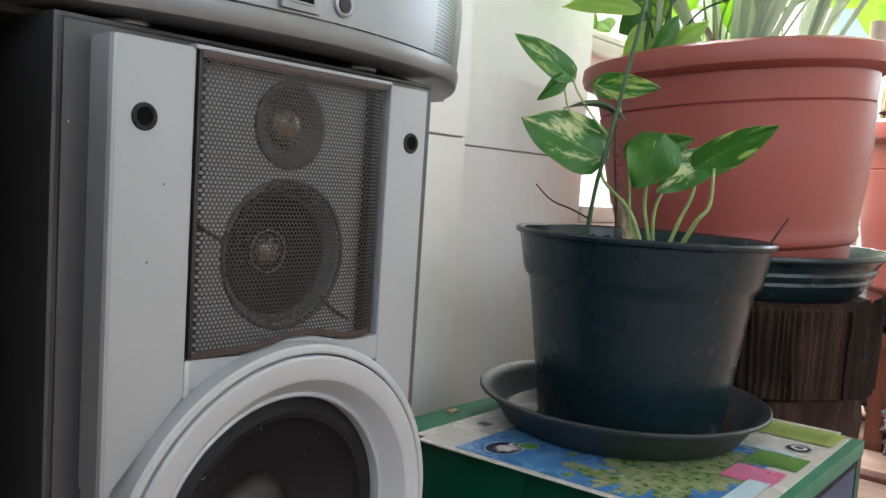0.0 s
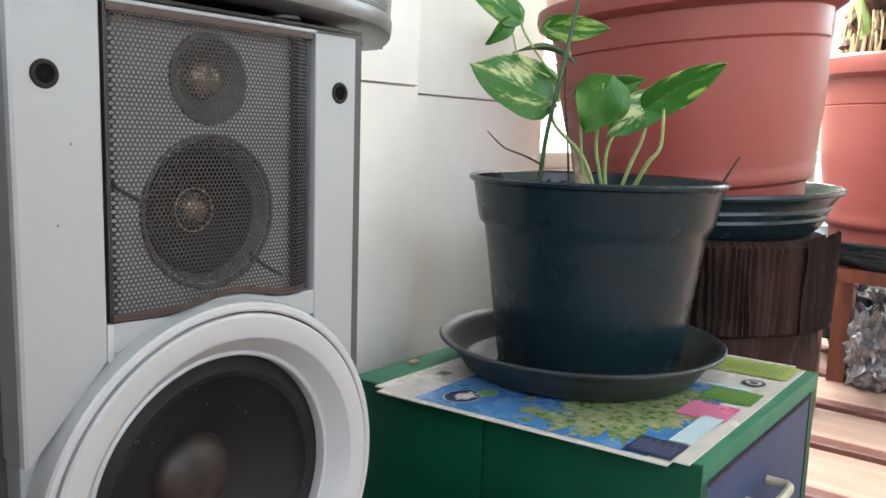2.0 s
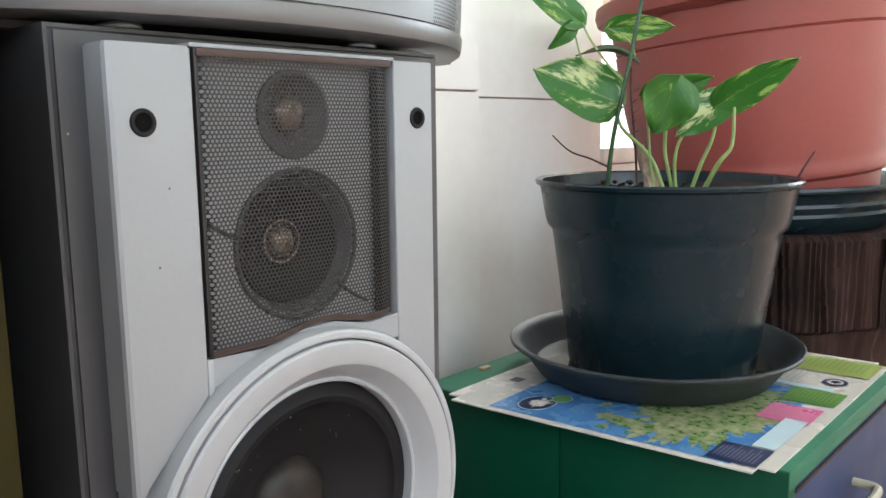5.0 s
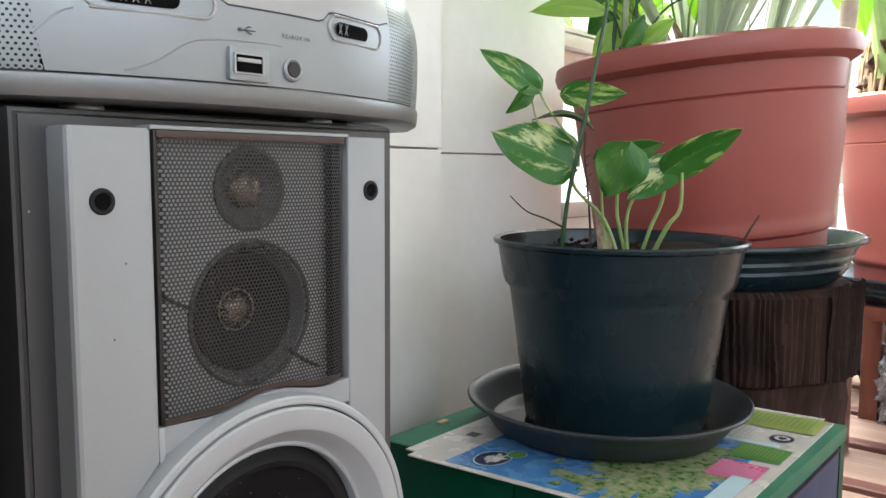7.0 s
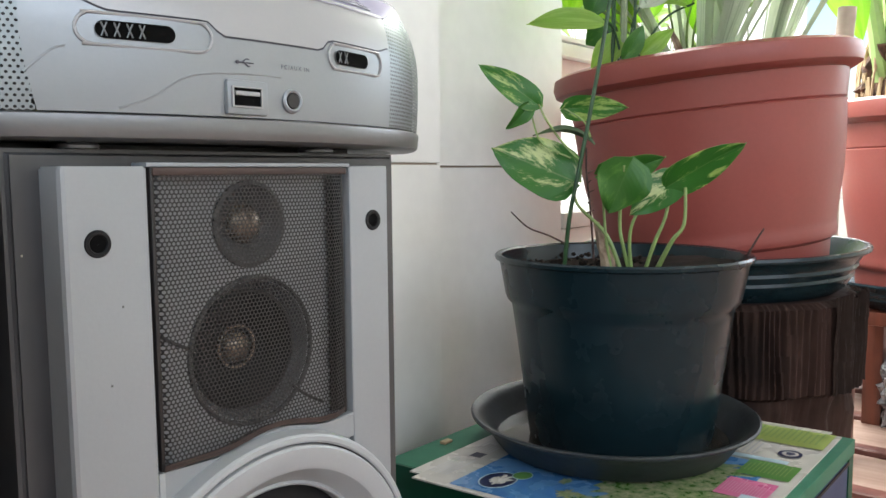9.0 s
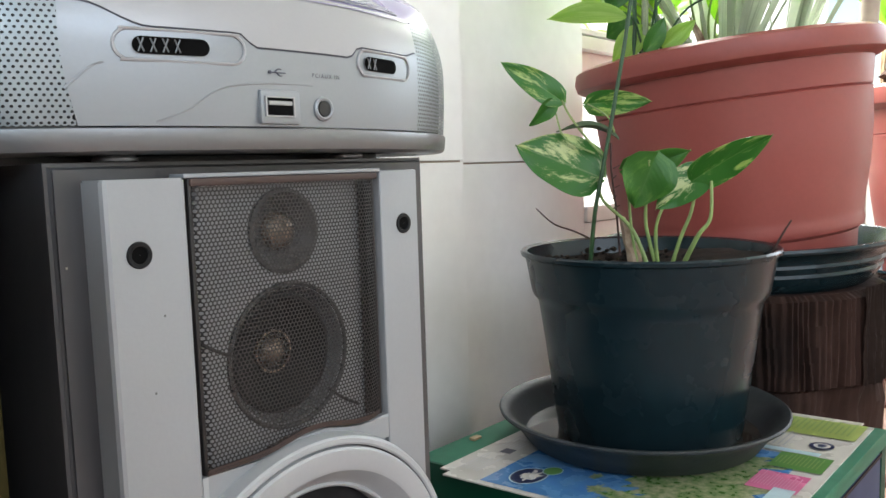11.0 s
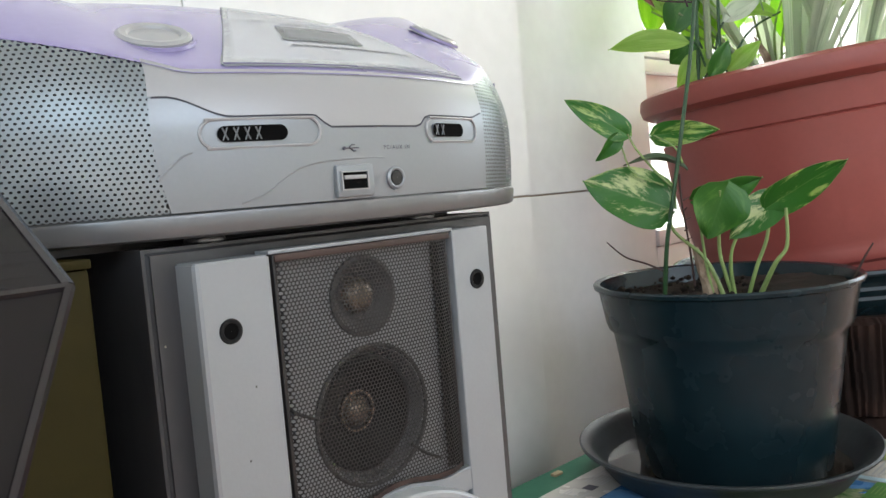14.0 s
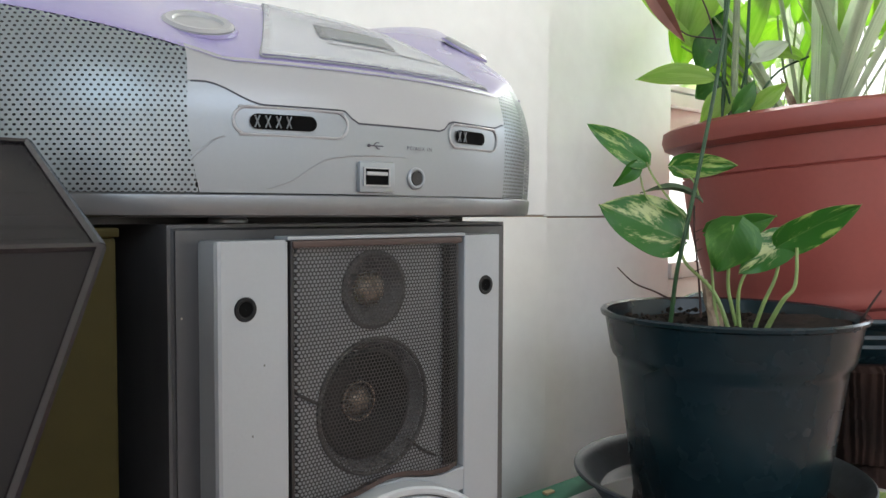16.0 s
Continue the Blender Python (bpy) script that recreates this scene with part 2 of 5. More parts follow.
PRINT_ROSE = mat("rose_print", (0.66, 0.28, 0.42), 0.3, vary=0.05)
PRINT_LEAF = mat("leaf_print", (0.23, 0.34, 0.12), 0.3, vary=0.05)
PRINT_GREY = mat("grey_print", (0.42, 0.42, 0.44), 0.3, vary=0.05)
BAR_GREY = mat("faint_grey_print", (0.26, 0.27, 0.29), 0.5, vary=0.05)
THICK_STALK = mat("pale_green_stalk", (0.33, 0.45, 0.17), 0.5, vary=0.12, scale=20, tint=(0.22, 0.36, 0.10))
PRINT_PALE = mat("printed_pale_blue", (0.45, 0.60, 0.66), 0.28, vary=0.06)
VARIEGATED = leaf_mat("variegated_leaf", (0.055, 0.20, 0.034), (0.42, 0.53, 0.20), 0.10, 80, 0.4)
VARIEGATED_PALE = leaf_mat("pale_variegated_leaf", (0.045, 0.18, 0.030), (0.55, 0.60, 0.33), 0.112, 80, 0.38, side=0.10)
PLAIN_LEAF = leaf_mat("plain_green_leaf", (0.058, 0.19, 0.034), (0.10, 0.26, 0.05), 0.10, 60, 0.4)
LIME_LEAF = leaf_mat("yellow_green_leaf", (0.31, 0.48, 0.11), (0.40, 0.55, 0.17), 0.2, 20, 0.6, (1.25, 1.3, 0.7))
STRAP_LEAF = leaf_mat("grey_green_leaf", (0.36, 0.42, 0.32), (0.58, 0.63, 0.53), 0.3, 14, 0.4, (1.1, 1.15, 1.0))
STEM_GREY = mat("grey_green_stem", (0.22, 0.27, 0.15), 0.5, vary=0.15, scale=50)
DRIED_LEAF = mat("dried_leaf", (0.22, 0.085, 0.06), 0.6, vary=0.2, scale=40)
GARDEN_LEAF = leaf_mat("garden_leaf", (0.30, 0.44, 0.13), (0.46, 0.58, 0.25), 0.2, 10, 0.55)
STEM_G = mat("green_stem", (0.24, 0.34, 0.11), 0.45, vary=0.12, scale=60)
STAKE_G = mat("dark_green_stem", (0.014, 0.06, 0.014), 0.45, vary=0.15, scale=60)
TWIG = mat("dry_twig", (0.06, 0.03, 0.025), 0.8, vary=0.3, scale=120)
DRY = mat("dry_stub", (0.36, 0.27, 0.19), 0.85, vary=0.35, scale=90, fine=300, bump=0.6, tint=(0.14, 0.08, 0.05))
ROOT = mat("pale_roots", (0.42, 0.31, 0.19), 0.8, vary=0.2, scale=40, tint=(0.26, 0.17, 0.10))
HUSK = mat("brown_husk", (0.10, 0.045, 0.025), 0.9, vary=0.4, scale=60, fine=220, bump=1.0)
FRAME_W = mat("painted_window_frame", (0.76, 0.75, 0.72), 0.4, vary=0.05, scale=20)
PINK_PANEL = mat("pale_pink_panel", (0.66, 0.50, 0.48), 0.5, vary=0.06)
# white of the backdrop added outside the window
BACKDROP_WHITE = mat("whitewashed_wall", (0.88, 0.88, 0.87), 0.9, vary=0.06, scale=3, fine=40, bump=0.3)
EARTH = mat("garden_ground", (0.16, 0.15, 0.10), 0.95, vary=0.3, scale=2, fine=30)
FOIL = mat("crumpled_silver_film", (0.26, 0.27, 0.29), 0.25, 0.6, vary=0.2, scale=40)
BAG_DARK = mat("dark_bag", (0.015, 0.014, 0.015), 0.4, vary=0.2)
SHEET = mat("clear_rim", (0.72, 0.72, 0.70), 0.25, vary=0.05)
TUBE = mat("pinkish_cane", (0.45, 0.36, 0.30), 0.6, vary=0.12, scale=40)


# ---- mesh helpers ----
def thing(name, at, label, category, group="", kind=""):
    ob = new(name)
    ob.location = at
    ob.empty_display_size = 0.05
    return tagged(ob, label, category, group, kind)


def part(name, bm, material, parent=None, label="", smooth=35):
    me = bpy.data.meshes.new(name)
    top, off = parent, Vector((0, 0, 0))
    while top is not None:
        off, top = off + top.location, top.parent
    bmesh.ops.translate(bm, verts=bm.verts[:], vec=-off)
    bmesh.ops.recalc_face_normals(bm, faces=bm.faces[:])
    bm.to_mesh(me)
    bm.free()
    me.materials.append(material)
    if smooth:
        me.shade_smooth()
        me.set_sharp_from_angle(angle=radians(smooth))
    ob = new(name, me)
    if parent is not None:
        ob.parent = parent
    if label:
        ob["label"] = label
    return ob


def box(x0, x1, y0, y1, z0, z1, bevel=0.0, seg=2, bm=None):
    b = bmesh.new()
    bmesh.ops.create_cube(b, size=1, matrix=Matrix.LocRotScale(((x0 + x1) / 2, (y0 + y1) / 2, (z0 + z1) / 2), None, (x1 - x0, y1 - y0, z1 - z0)))
    if bevel:
        bmesh.ops.bevel(b, geom=b.edges[:], offset=bevel, segments=seg, affect="EDGES", profile=0.6)
    if bm is None:
        return b
    join(bm, b)
    return bm


def join(a, b):
    me = bpy.data.meshes.new("tmp")
    b.to_mesh(me)
    b.free()
    a.from_mesh(me)
    bpy.data.meshes.remove(me)
    return a


def lathe(profile, seg=48, axis="Z", at=(0, 0, 0), closed=False, wobble=0.0):
    """A solid of revolution; profile of (radius, height)."""
    bm = bmesh.new()
    rings = []
    for r, h in profile:
        ring = []
        for k in range(seg):
            a = 2 * math.pi * k / seg
            rr = r * (1 + wobble * math.sin(3 * a + 40 * h))
            p = (rr * math.cos(a), rr * math.sin(a), h) if axis == "Z" else (rr * math.cos(a), h, rr * math.sin(a))
            ring.append(bm.verts.new(Vector(p) + Vector(at)))
        rings.append(ring)
    pairs = list(zip(rings, rings[1:])) + ([(rings[-1], rings[0])] if closed else [])
    for a, b in pairs:
        for k in range(seg):
            bm.faces.new((a[k], a[(k + 1) % seg], b[(k + 1) % seg], b[k]))
    bmesh.ops.remove_doubles(bm, verts=bm.verts[:], dist=1e-6)
    return bm


def tube(points, radius, seg=8, end=None):
    """A round stem along points; the radius runs from radius to end."""
    bm = bmesh.new()
    pts = [Vector(p) for p in points]
    fine = []
    for k in range(len(pts) - 1):
        p0, p1, p2, p3 = pts[max(k - 1, 0)], pts[k], pts[k + 1], pts[min(k + 2, len(pts) - 1)]
        for s in range(5):
            u = s / 5
            fine.append(0.5 * (2 * p1 + (p2 - p0) * u + (2 * p0 - 5 * p1 + 4 * p2 - p3) * u * u + (3 * p1 - p0 - 3 * p2 + p3) * u ** 3))
    fine.append(pts[-1])
    end = radius if end is None else end
    rings = []
    up = Vector((0.31, 0.17, 0.94))
    for k, p in enumerate(fine):
        d = (fine[min(k + 1, len(fine) - 1)] - fine[max(k - 1, 0)]).normalized()
        a = d.cross(up)
        a = (a if a.length > 1e-3 else d.cross(Vector((1, 0, 0)))).normalized()
        b = d.cross(a)
        r = radius + (end - radius) * k / (len(fine) - 1)
        rings.append([bm.verts.new(p + r * (math.cos(2 * math.pi * q / seg) * a + math.sin(2 * math.pi * q / seg) * b)) for q in range(seg)])
    for a, b in zip(rings, rings[1:]):
        for q in range(seg):
            bm.faces.new((a[q], a[(q + 1) % seg], b[(q + 1) % seg], b[q]))
    bm.faces.new(rings[0])
    bm.faces.new(rings[-1])
    return bm


def leaf(base, tip, width, face, curl=0.12, fold=0.15, heart=0.35, roll=0.0, wave=0.0):
    """A leaf blade from base to tip whose upper side looks towards face. heart: 0 lance-shaped, 0.35 heart-shaped."""
    bm = bmesh.new()
    b, t = Vector(base), Vector(tip)
    ax = t - b
    ln = ax.length
    ax.normalize()
    f = Vector(face)
    nrm = (f - f.dot(ax) * ax).normalized()
    nrm = Matrix.Rotation(roll, 3, ax) @ nrm
    side = ax.cross(nrm)
    nu, nv = 14, 8
    grid = []
    for i in range(nu + 1):
        s = i / nu
        w = (math.sin(math.pi * s ** (0.62 if heart > 0.2 else 0.8))) ** (0.75 if heart > 0.2 else 0.9) * width / 2
        if heart > 0.2:
            w *= 1.0 - 0.12 * s
        row = []
        for j in range(nv + 1):
            v = 2 * j / nv - 1
            back = -heart * width * 0.35 * abs(v) * max(0, 1 - s * 3.5)
            p = b + ax * (s * ln + back) + side * (v * w) + nrm * (fold * abs(v) ** 1.3 * w * 1.4 - curl * ln * (s - 0.35) ** 2 * 1.6 + wave * width * math.sin(9 * s + 2 * v) * abs(v) * 0.1 - 0.0006 * (1 - abs(v)) ** 6)
            row.append(bm.verts.new(p))
        grid.append(row)
    for i in range(nu):
        for j in range(nv):
            bm.faces.new((grid[i][j], grid[i + 1][j], grid[i + 1][j + 1], grid[i][j + 1]))
    uv = bm.loops.layers.uv.new("leaf")
    where = {v: (i / nu, 2 * j / nv - 1) for i, row in enumerate(grid) for j, v in enumerate(row)}
    for f in bm.faces:
        for lp_ in f.loops:
            lp_[uv].uv = where[lp_.vert]
    bmesh.ops.remove_doubles(bm, verts=bm.verts[:], dist=1e-5)
    bmesh.ops.solidify(bm, geom=bm.faces[:], thickness=0.0004)
    return bm


def strap(base, lean, length, width, droop, seg=14, fold=0.3):
    """A long strap leaf rising from base along lean and drooping."""
    bm = bmesh.new()
    p = Vector(base)
    d = Vector(lean).normalized()
    rows = []
    for i in range(seg + 1):
        s = i / seg
        side = d.cross(Vector((0, 0, 1)))
        side = (side if side.length > 1e-3 else Vector((1, 0, 0))).normalized()
        up = side.cross(d)
        w = width / 2 * (0.55 + 0.75 * s if s < 0.4 else 0.85 * (1 - ((s - 0.4) / 0.6) ** 2.2) + 0.01)
        rows.append([bm.verts.new(p + side * (v * w) + up * (abs(v) * w * fold)) for v in (-1, -0.5, 0, 0.5, 1)])
        p = p + d * (length / seg)
        d = (d + Vector((d.x * 0.4, d.y * 0.4, -1)) * (droop / seg) * (0.3 + 1.4 * s)).normalized()
    for a, b in zip(rows, rows[1:]):
        for k in range(4):
            bm.faces.new((a[k], a[k + 1], b[k + 1], b[k]))
    uv = bm.loops.layers.uv.new("leaf")
    where = {v: (i / seg, 0.5 * j - 1) for i, row in enumerate(rows) for j, v in enumerate(row)}
    for f in bm.faces:
        for lp_ in f.loops:
            lp_[uv].uv = where[lp_.vert]
    bmesh.ops.solidify(bm, geom=bm.faces[:], thickness=0.0008)
    return bm


def perforated(cells, r_out, r_in, place):
    """A sheet of hexagon cells, each with a round hole; place maps (u, v) to a point."""
    verts, faces, seen = [], [], {}

    def vid(u, v, tag):
        key = (round(u * 2e5), round(v * 2e5))
        if tag and key in seen:
            return seen[key]
        verts.append(place(u, v))
        if tag:
            seen[key] = len(verts) - 1
        return len(verts) - 1

    for u, v in cells:
        o = [vid(u + r_out * math.sin(k * math.pi / 3), v + r_out * math.cos(k * math.pi / 3), True) for k in range(6)]
        i = [vid(u + r_in * math.sin(k * math.pi / 3), v + r_in * math.cos(k * math.pi / 3), False) for k in range(6)]
        for k in range(6):
            faces.append((o[k], o[(k + 1) % 6], i[(k + 1) % 6], i[k]))
    me = bpy.data.meshes.new("sheet")
    me.from_pydata(verts, [], faces)
    bm = bmesh.new()
    bm.from_mesh(me)
    bpy.data.meshes.remove(me)
    return bm


def hex_cells(u0, u1, v0, v1, pitch, keep):
    r = pitch / math.sqrt(3)
    out, row, v = [], 0, v0
    while v <= v1:
        u = u0 + (pitch / 2 if row % 2 else 0)
        while u <= u1:
            if keep(u, v):
                out.append((u, v))
            u += pitch
        v += 1.5 * r
        row += 1
    return out, r


def outline_plate(pts, y0, y1, bevel=0.0):
    """A plate in the xz plane with the outline pts, from y0 (front) to y1."""
    bm = bmesh.new()
    a = [bm.verts.new((x, y0, z)) for x, z in pts]
    b = [bm.verts.new((x, y1, z)) for x, z in pts]
    n = len(pts)
    front = bm.faces.new(a)
    bm.faces.new(b)
    for k in range(n):
        bm.faces.new((a[k], a[(k + 1) % n], b[(k + 1) % n], b[k]))
    if bevel:
        bmesh.ops.bevel(bm, geom=list(front.edges), offset=bevel, segments=3, affect="EDGES")
    return bm


def baffle_plate(rect, holes, y):
    """A flat plate with round holes, one above the other."""
    x0, x1, z0, z1 = rect
    bm = bmesh.new()
    cuts = sorted(holes, key=lambda h: h[1])
    split = [z0] + [0.5 * (a[1] + a[2] + b[1] - b[2]) for a, b in zip(cuts, cuts[1:])] + [z1]
    for (cx, cz, r), za, zb in zip(cuts, split, split[1:]):
        n = 64
        inner, outer = [], []
        for k in range(n):
            a = 2 * math.pi * (k + 0.5) / n
            c, q = math.cos(a), math.sin(a)
            inner.append(bm.verts.new((cx + r * c, y, cz + r * q)))
            reach = min(((x1 - cx) / c if c > 0 else (x0 - cx) / c) if abs(c) > 1e-6 else 9, ((zb - cz) / q if q > 0 else (za - cz) / q) if abs(q) > 1e-6 else 9)
            outer.append(bm.verts.new((cx + reach * c, y, cz + reach * q)))
        for k in range(n):
            bm.faces.new((inner[k], inner[(k + 1) % n], outer[(k + 1) % n], outer[k]))
    return bm


# ---- the room ----
FLOOR, CEIL = 0.0, 2.5


def wall(name, *boxes, material=PLASTER):
    bm = bmesh.new()
    for b in boxes:
        box(*b, bm=bm)
    return tagged(part(name, bm, material, smooth=0), kind="structure")


wall("wall_pilaster", (-1.7, 0.787, 0.649, 0.88, FLOOR, CEIL), material=GROUT)
wall("wall_window", (0.787, 1.203, 0.734, 0.88, FLOOR, CEIL), (1.203, 4.3, 0.734, 0.88, FLOOR, 0.548), (1.203, 4.3, 0.734, 0.88, 1.9, CEIL), (4.3, 4.5, 0.734, 0.88, FLOOR, CEIL), material=GROUT)
wall("wall_left", (-1.8, -1.7, -2.3, -1.7, FLOOR, CEIL), (-1.8, -1.7, -0.1, 0.88, FLOOR, CEIL), (-1.8, -1.7, -1.7, -0.1, FLOOR, 1.1), (-1.8, -1.7, -1.7, -0.1, 2.3, CEIL))
wall("wall_back", (-1.8, -1.55, -2.4, -2.3, FLOOR, CEIL), (0.75, 4.5, -2.4, -2.3, FLOOR, CEIL), (-1.55, 0.75, -2.4, -2.3, FLOOR, 1.25), (-1.55, 0.75, -2.4, -2.3, 2.35, CEIL))
wall("wall_right", (4.4, 4.5, -2.3, -1.3, FLOOR, CEIL), (4.4, 4.5, 0.2, 0.734, FLOOR, CEIL), (4.4, 4.5, -1.3, 0.2, FLOOR, 1.05), (4.4, 4.5, -1.3, 0.2, 2.25, CEIL))
wall("ceiling", (-1.8, 4.5, -2.4, 0.88, CEIL, CEIL + 0.1))
floor = wall("floor", (-1.8, 4.5, -2.4, 0.88, -0.12, FLOOR - 0.012), material=BARK_END)
ground = wall("ground", (-40, 40, 0.88, 80, -0.15, -0.05), material=EARTH)


# ---- window ----
def window():
    w = tagged(thing("window_1", (1.25, 0.80, 0.548), "pale painted window frame with a bright opening", "window"), kind="structure")
    fr = bmesh.new()
    for b in ((1.203, 1.228, 0.785, 0.83, 0.575, 1.9), (4.27, 4.3, 0.785, 0.83, 0.575, 1.9), (1.228, 4.27, 0.785, 0.83, 1.87, 1.9)):
        box(*b, bm=fr)
    part("window_frame", fr, FRAME_W, w, smooth=0)
    part("window_sill", box(1.203, 4.3, 0.722, 0.89, 0.548, 0.575, 0.004), FRAME_W, w)
    part("rail", box(1.228, 4.27, 0.782, 0.832, 0.874, 0.884, 0.002), FRAME_W, w)
    part("rail", box(1.228, 4.27, 0.775, 0.835, 0.846, 0.869, 0.003), FRAME_W, w)
    part("panel", box(1.228, 1.50, 0.795, 0.82, 0.803, 0.846, 0.002), PINK_PANEL, w)


window()


# ---- loudspeaker ----
def loudspeaker():
    sp = thing("loudspeaker", (0.27, 0.46, FLOOR), "silver-fronted black loudspeaker with a dark mesh grille", "loudspeaker")
    part("cabinet", box(0.1665, 0.3768, 0.3574, 0.61, FLOOR, 0.6528), BLACK_WOOD, sp, "black wood-grain vinyl cabinet")
    for b in ((0.1665, 0.2050, 0.3350, 0.3574, FLOOR, 0.6528), (0.3400, 0.3768, 0.3350, 0.3574, FLOOR, 0.6528), (0.2050, 0.3400, 0.3350, 0.3574, 0.6300, 0.6528), (0.2050, 0.3400, 0.3350, 0.3574, FLOOR, 0.06)):
        board = box(*b)
        outer = [e for e in board.edges if all(v.co.y < 0.336 for v in e.verts) and (all(abs(v.co.x - 0.1665) < 1e-4 for v in e.verts) or all(abs(v.co.x - 0.3768) < 1e-4 for v in e.verts) or all(abs(v.co.z - 0.6528) < 1e-4 for v in e.verts))]
        if outer:
            bmesh.ops.bevel(board, geom=outer, offset=0.0026, segments=3, affect="EDGES")
        part("cabinet_edge", board, BLACK_WOOD, sp)
    x0, x1, face = 0.1795, 0.3538, 0.3175
    # the moulded front panel stands proud of the cabinet, with a recess for the grille
    plate = part("front_panel", baffle_plate((x0 + 0.001, x1, 0.30, 0.5185), ((0.2695, 0.4295, 0.0700),), 0.3225), SILVER, sp, "satin silver front panel", smooth=0)
    part("lower_panel", box(x0 + 0.001, x1, 0.3226, 0.3345, 0.05, 0.2998), SILVER, plate)
    part("panel_side", box(x0 + 0.0004, x0 + 0.0030, 0.3230, 0.3348, 0.05, 0.4690, 0.0006), SILVER, plate)
    part("panel_side", box(x1 - 0.0030, x1 - 0.0002, 0.3230, 0.3348, 0.05, 0.6450, 0.0006), SILVER, plate)
    part("recess_back", box(0.1900, 0.3530, 0.3500, 0.3520, 0.5188, 0.6300), BLACK, plate)
    part("right_strip", box(0.3262, x1, 0.3190, 0.3290, 0.4650, 0.6462, 0.0012, 3), SILVER, plate)
    arch = [(0.2142, 0.5060), (0.3262, 0.5060), (0.3262, 0.5185), (0.3075, 0.5178)] + [(0.2745 + 0.033 * k, 0.5180 + 0.0052 * math.cos(k * math.pi / 2) ** 2) for k in (0.9, 0.7, 0.5, 0.25, 0, -0.25, -0.5, -0.7, -0.9)] + [(0.2415, 0.5178), (0.2180, 0.5188), (0.2142, 0.5188)]
    part("arch", outline_plate(arch, 0.3186, 0.3240, 0.0009), SILVER, plate)
    part("notch_edge", box(0.2142, 0.2172, 0.3184, 0.3230, 0.4990, 0.5188, 0.0008), SILVER_RING, plate)
    part("top_strip", box(0.2142, 0.3262, 0.3186, 0.3300, 0.6456, 0.6474, 0.0005), SILVER, plate)
    strip = bmesh.new()
    sec = [(x0 - 0.0002, 0.3348), (x0 - 0.0006, 0.3200), (x0 + 0.0002, 0.3182), (x0 + 0.0016, face), (0.2130, face), (0.2138, face + 0.0006), (0.2141, face + 0.0050), (0.2141, 0.3348)]
    lo = [strip.verts.new((x, y, 0.4690 + max(0, x - 0.182) * 1.13)) for x, y in sec]
    hi = [strip.verts.new((x, y, 0.6458)) for x, y in sec]
    for a, b in zip(range(8), (1, 2, 3, 4, 5, 6, 7, 0)):
        strip.faces.new((lo[a], lo[b], hi[b], hi[a]))
    strip.faces.new(lo)
    top = strip.faces.new(hi)
    bmesh.ops.bevel(strip, geom=[e for e in top.edges if min(v.co.y for v in e.verts) < 0.3202], offset=0.0008, segments=2, affect="EDGES")
    part("side_strip", strip, SILVER, plate, smooth=25)
    # peg holes of the grille
    for x, z, yy in ((0.1923, 0.6163, face), (0.3424, 0.6180, 0.3190)):
        part("peg_hole", lathe([(0.0033, yy + 0.008), (0.0033, yy - 0.0002), (0.0038, yy - 0.0008), (0.0050, yy - 0.0008), (0.0054, yy - 0.0002), (0.0054, yy + 0.002)], 32, "Y", (x, 0, z)), RUBBER, plate, "black rubber peg hole")
        # the hole is uncut: its shade is a near-black disc over the mouth
        part("hole_floor", lathe([(0.0001, yy - 0.0003), (0.0034, yy - 0.0003)], 20, "Y", (x, 0, z)), HOLE_SHADE, plate)
    # baffle and drivers behind the grille
    tx, tz = 0.2677, 0.6198
    mx, mz = 0.2682, 0.5610
    part("baffle_plate", baffle_plate((0.2145, 0.3258, 0.5190, 0.6452), ((tx, tz, 0.0185), (mx, mz, 0.0325)), 0.3245), BAFFLE, sp, "silver baffle", smooth=0)
    tw = part("tweeter", lathe([(0.0200, 0.3244), (0.0198, 0.3232), (0.0180, 0.3228), (0.0160, 0.3238), (0.0102, 0.3290), (0.0092, 0.3292)], 48, "Y", (tx, 0, tz)), DRIVER_GREY, sp, "dark grey tweeter ring")
    part("dome", lathe([(0.0094, 0.3292), (0.0088, 0.3272), (0.0062, 0.3244), (0.0031, 0.3230), (0.0001, 0.3226)], 32, "Y", (tx, 0, tz)), DOME, tw)
    md = part("midrange_driver", lathe([(0.0288, 0.3312), (0.0282, 0.3304), (0.0265, 0.3300), (0.0248, 0.3308), (0.0105, 0.3395), (0.0080, 0.3398)], 56, "Y", (mx, 0, mz)), CONE, sp, "black midrange cone")
    part("flare", lathe([(0.0328, 0.3246), (0.0322, 0.3250), (0.0314, 0.3262), (0.0294, 0.3304), (0.0287, 0.3312)], 56, "Y", (mx, 0, mz)), FLARE, md)
    part("trim_ring", lathe([(0.0352, 0.3244), (0.0349, 0.3234), (0.0340, 0.3229), (0.0331, 0.3234), (0.0327, 0.3248)], 56, "Y", (mx, 0, mz)), DRIVER_GREY, md)
    part("dust_cap", lathe([(0.0080, 0.3396), (0.0074, 0.3372), (0.0052, 0.3350), (0.0026, 0.3340), (0.0001, 0.3337)], 32, "Y", (mx, 0, mz)), DOME, md)
    part("cap_ring", lathe([(0.0104, 0.3390), (0.0104, 0.3372), (0.0095, 0.3372), (0.0095, 0.3390)], 32, "Y", (mx, 0, mz)), DOME, md)
    part("wire", tube([(0.2170, 0.3236, 0.5775), (0.2260, 0.3236, 0.5715), (0.2370, 0.3236, 0.5660)], 0.0008, 6), BLACK, md)
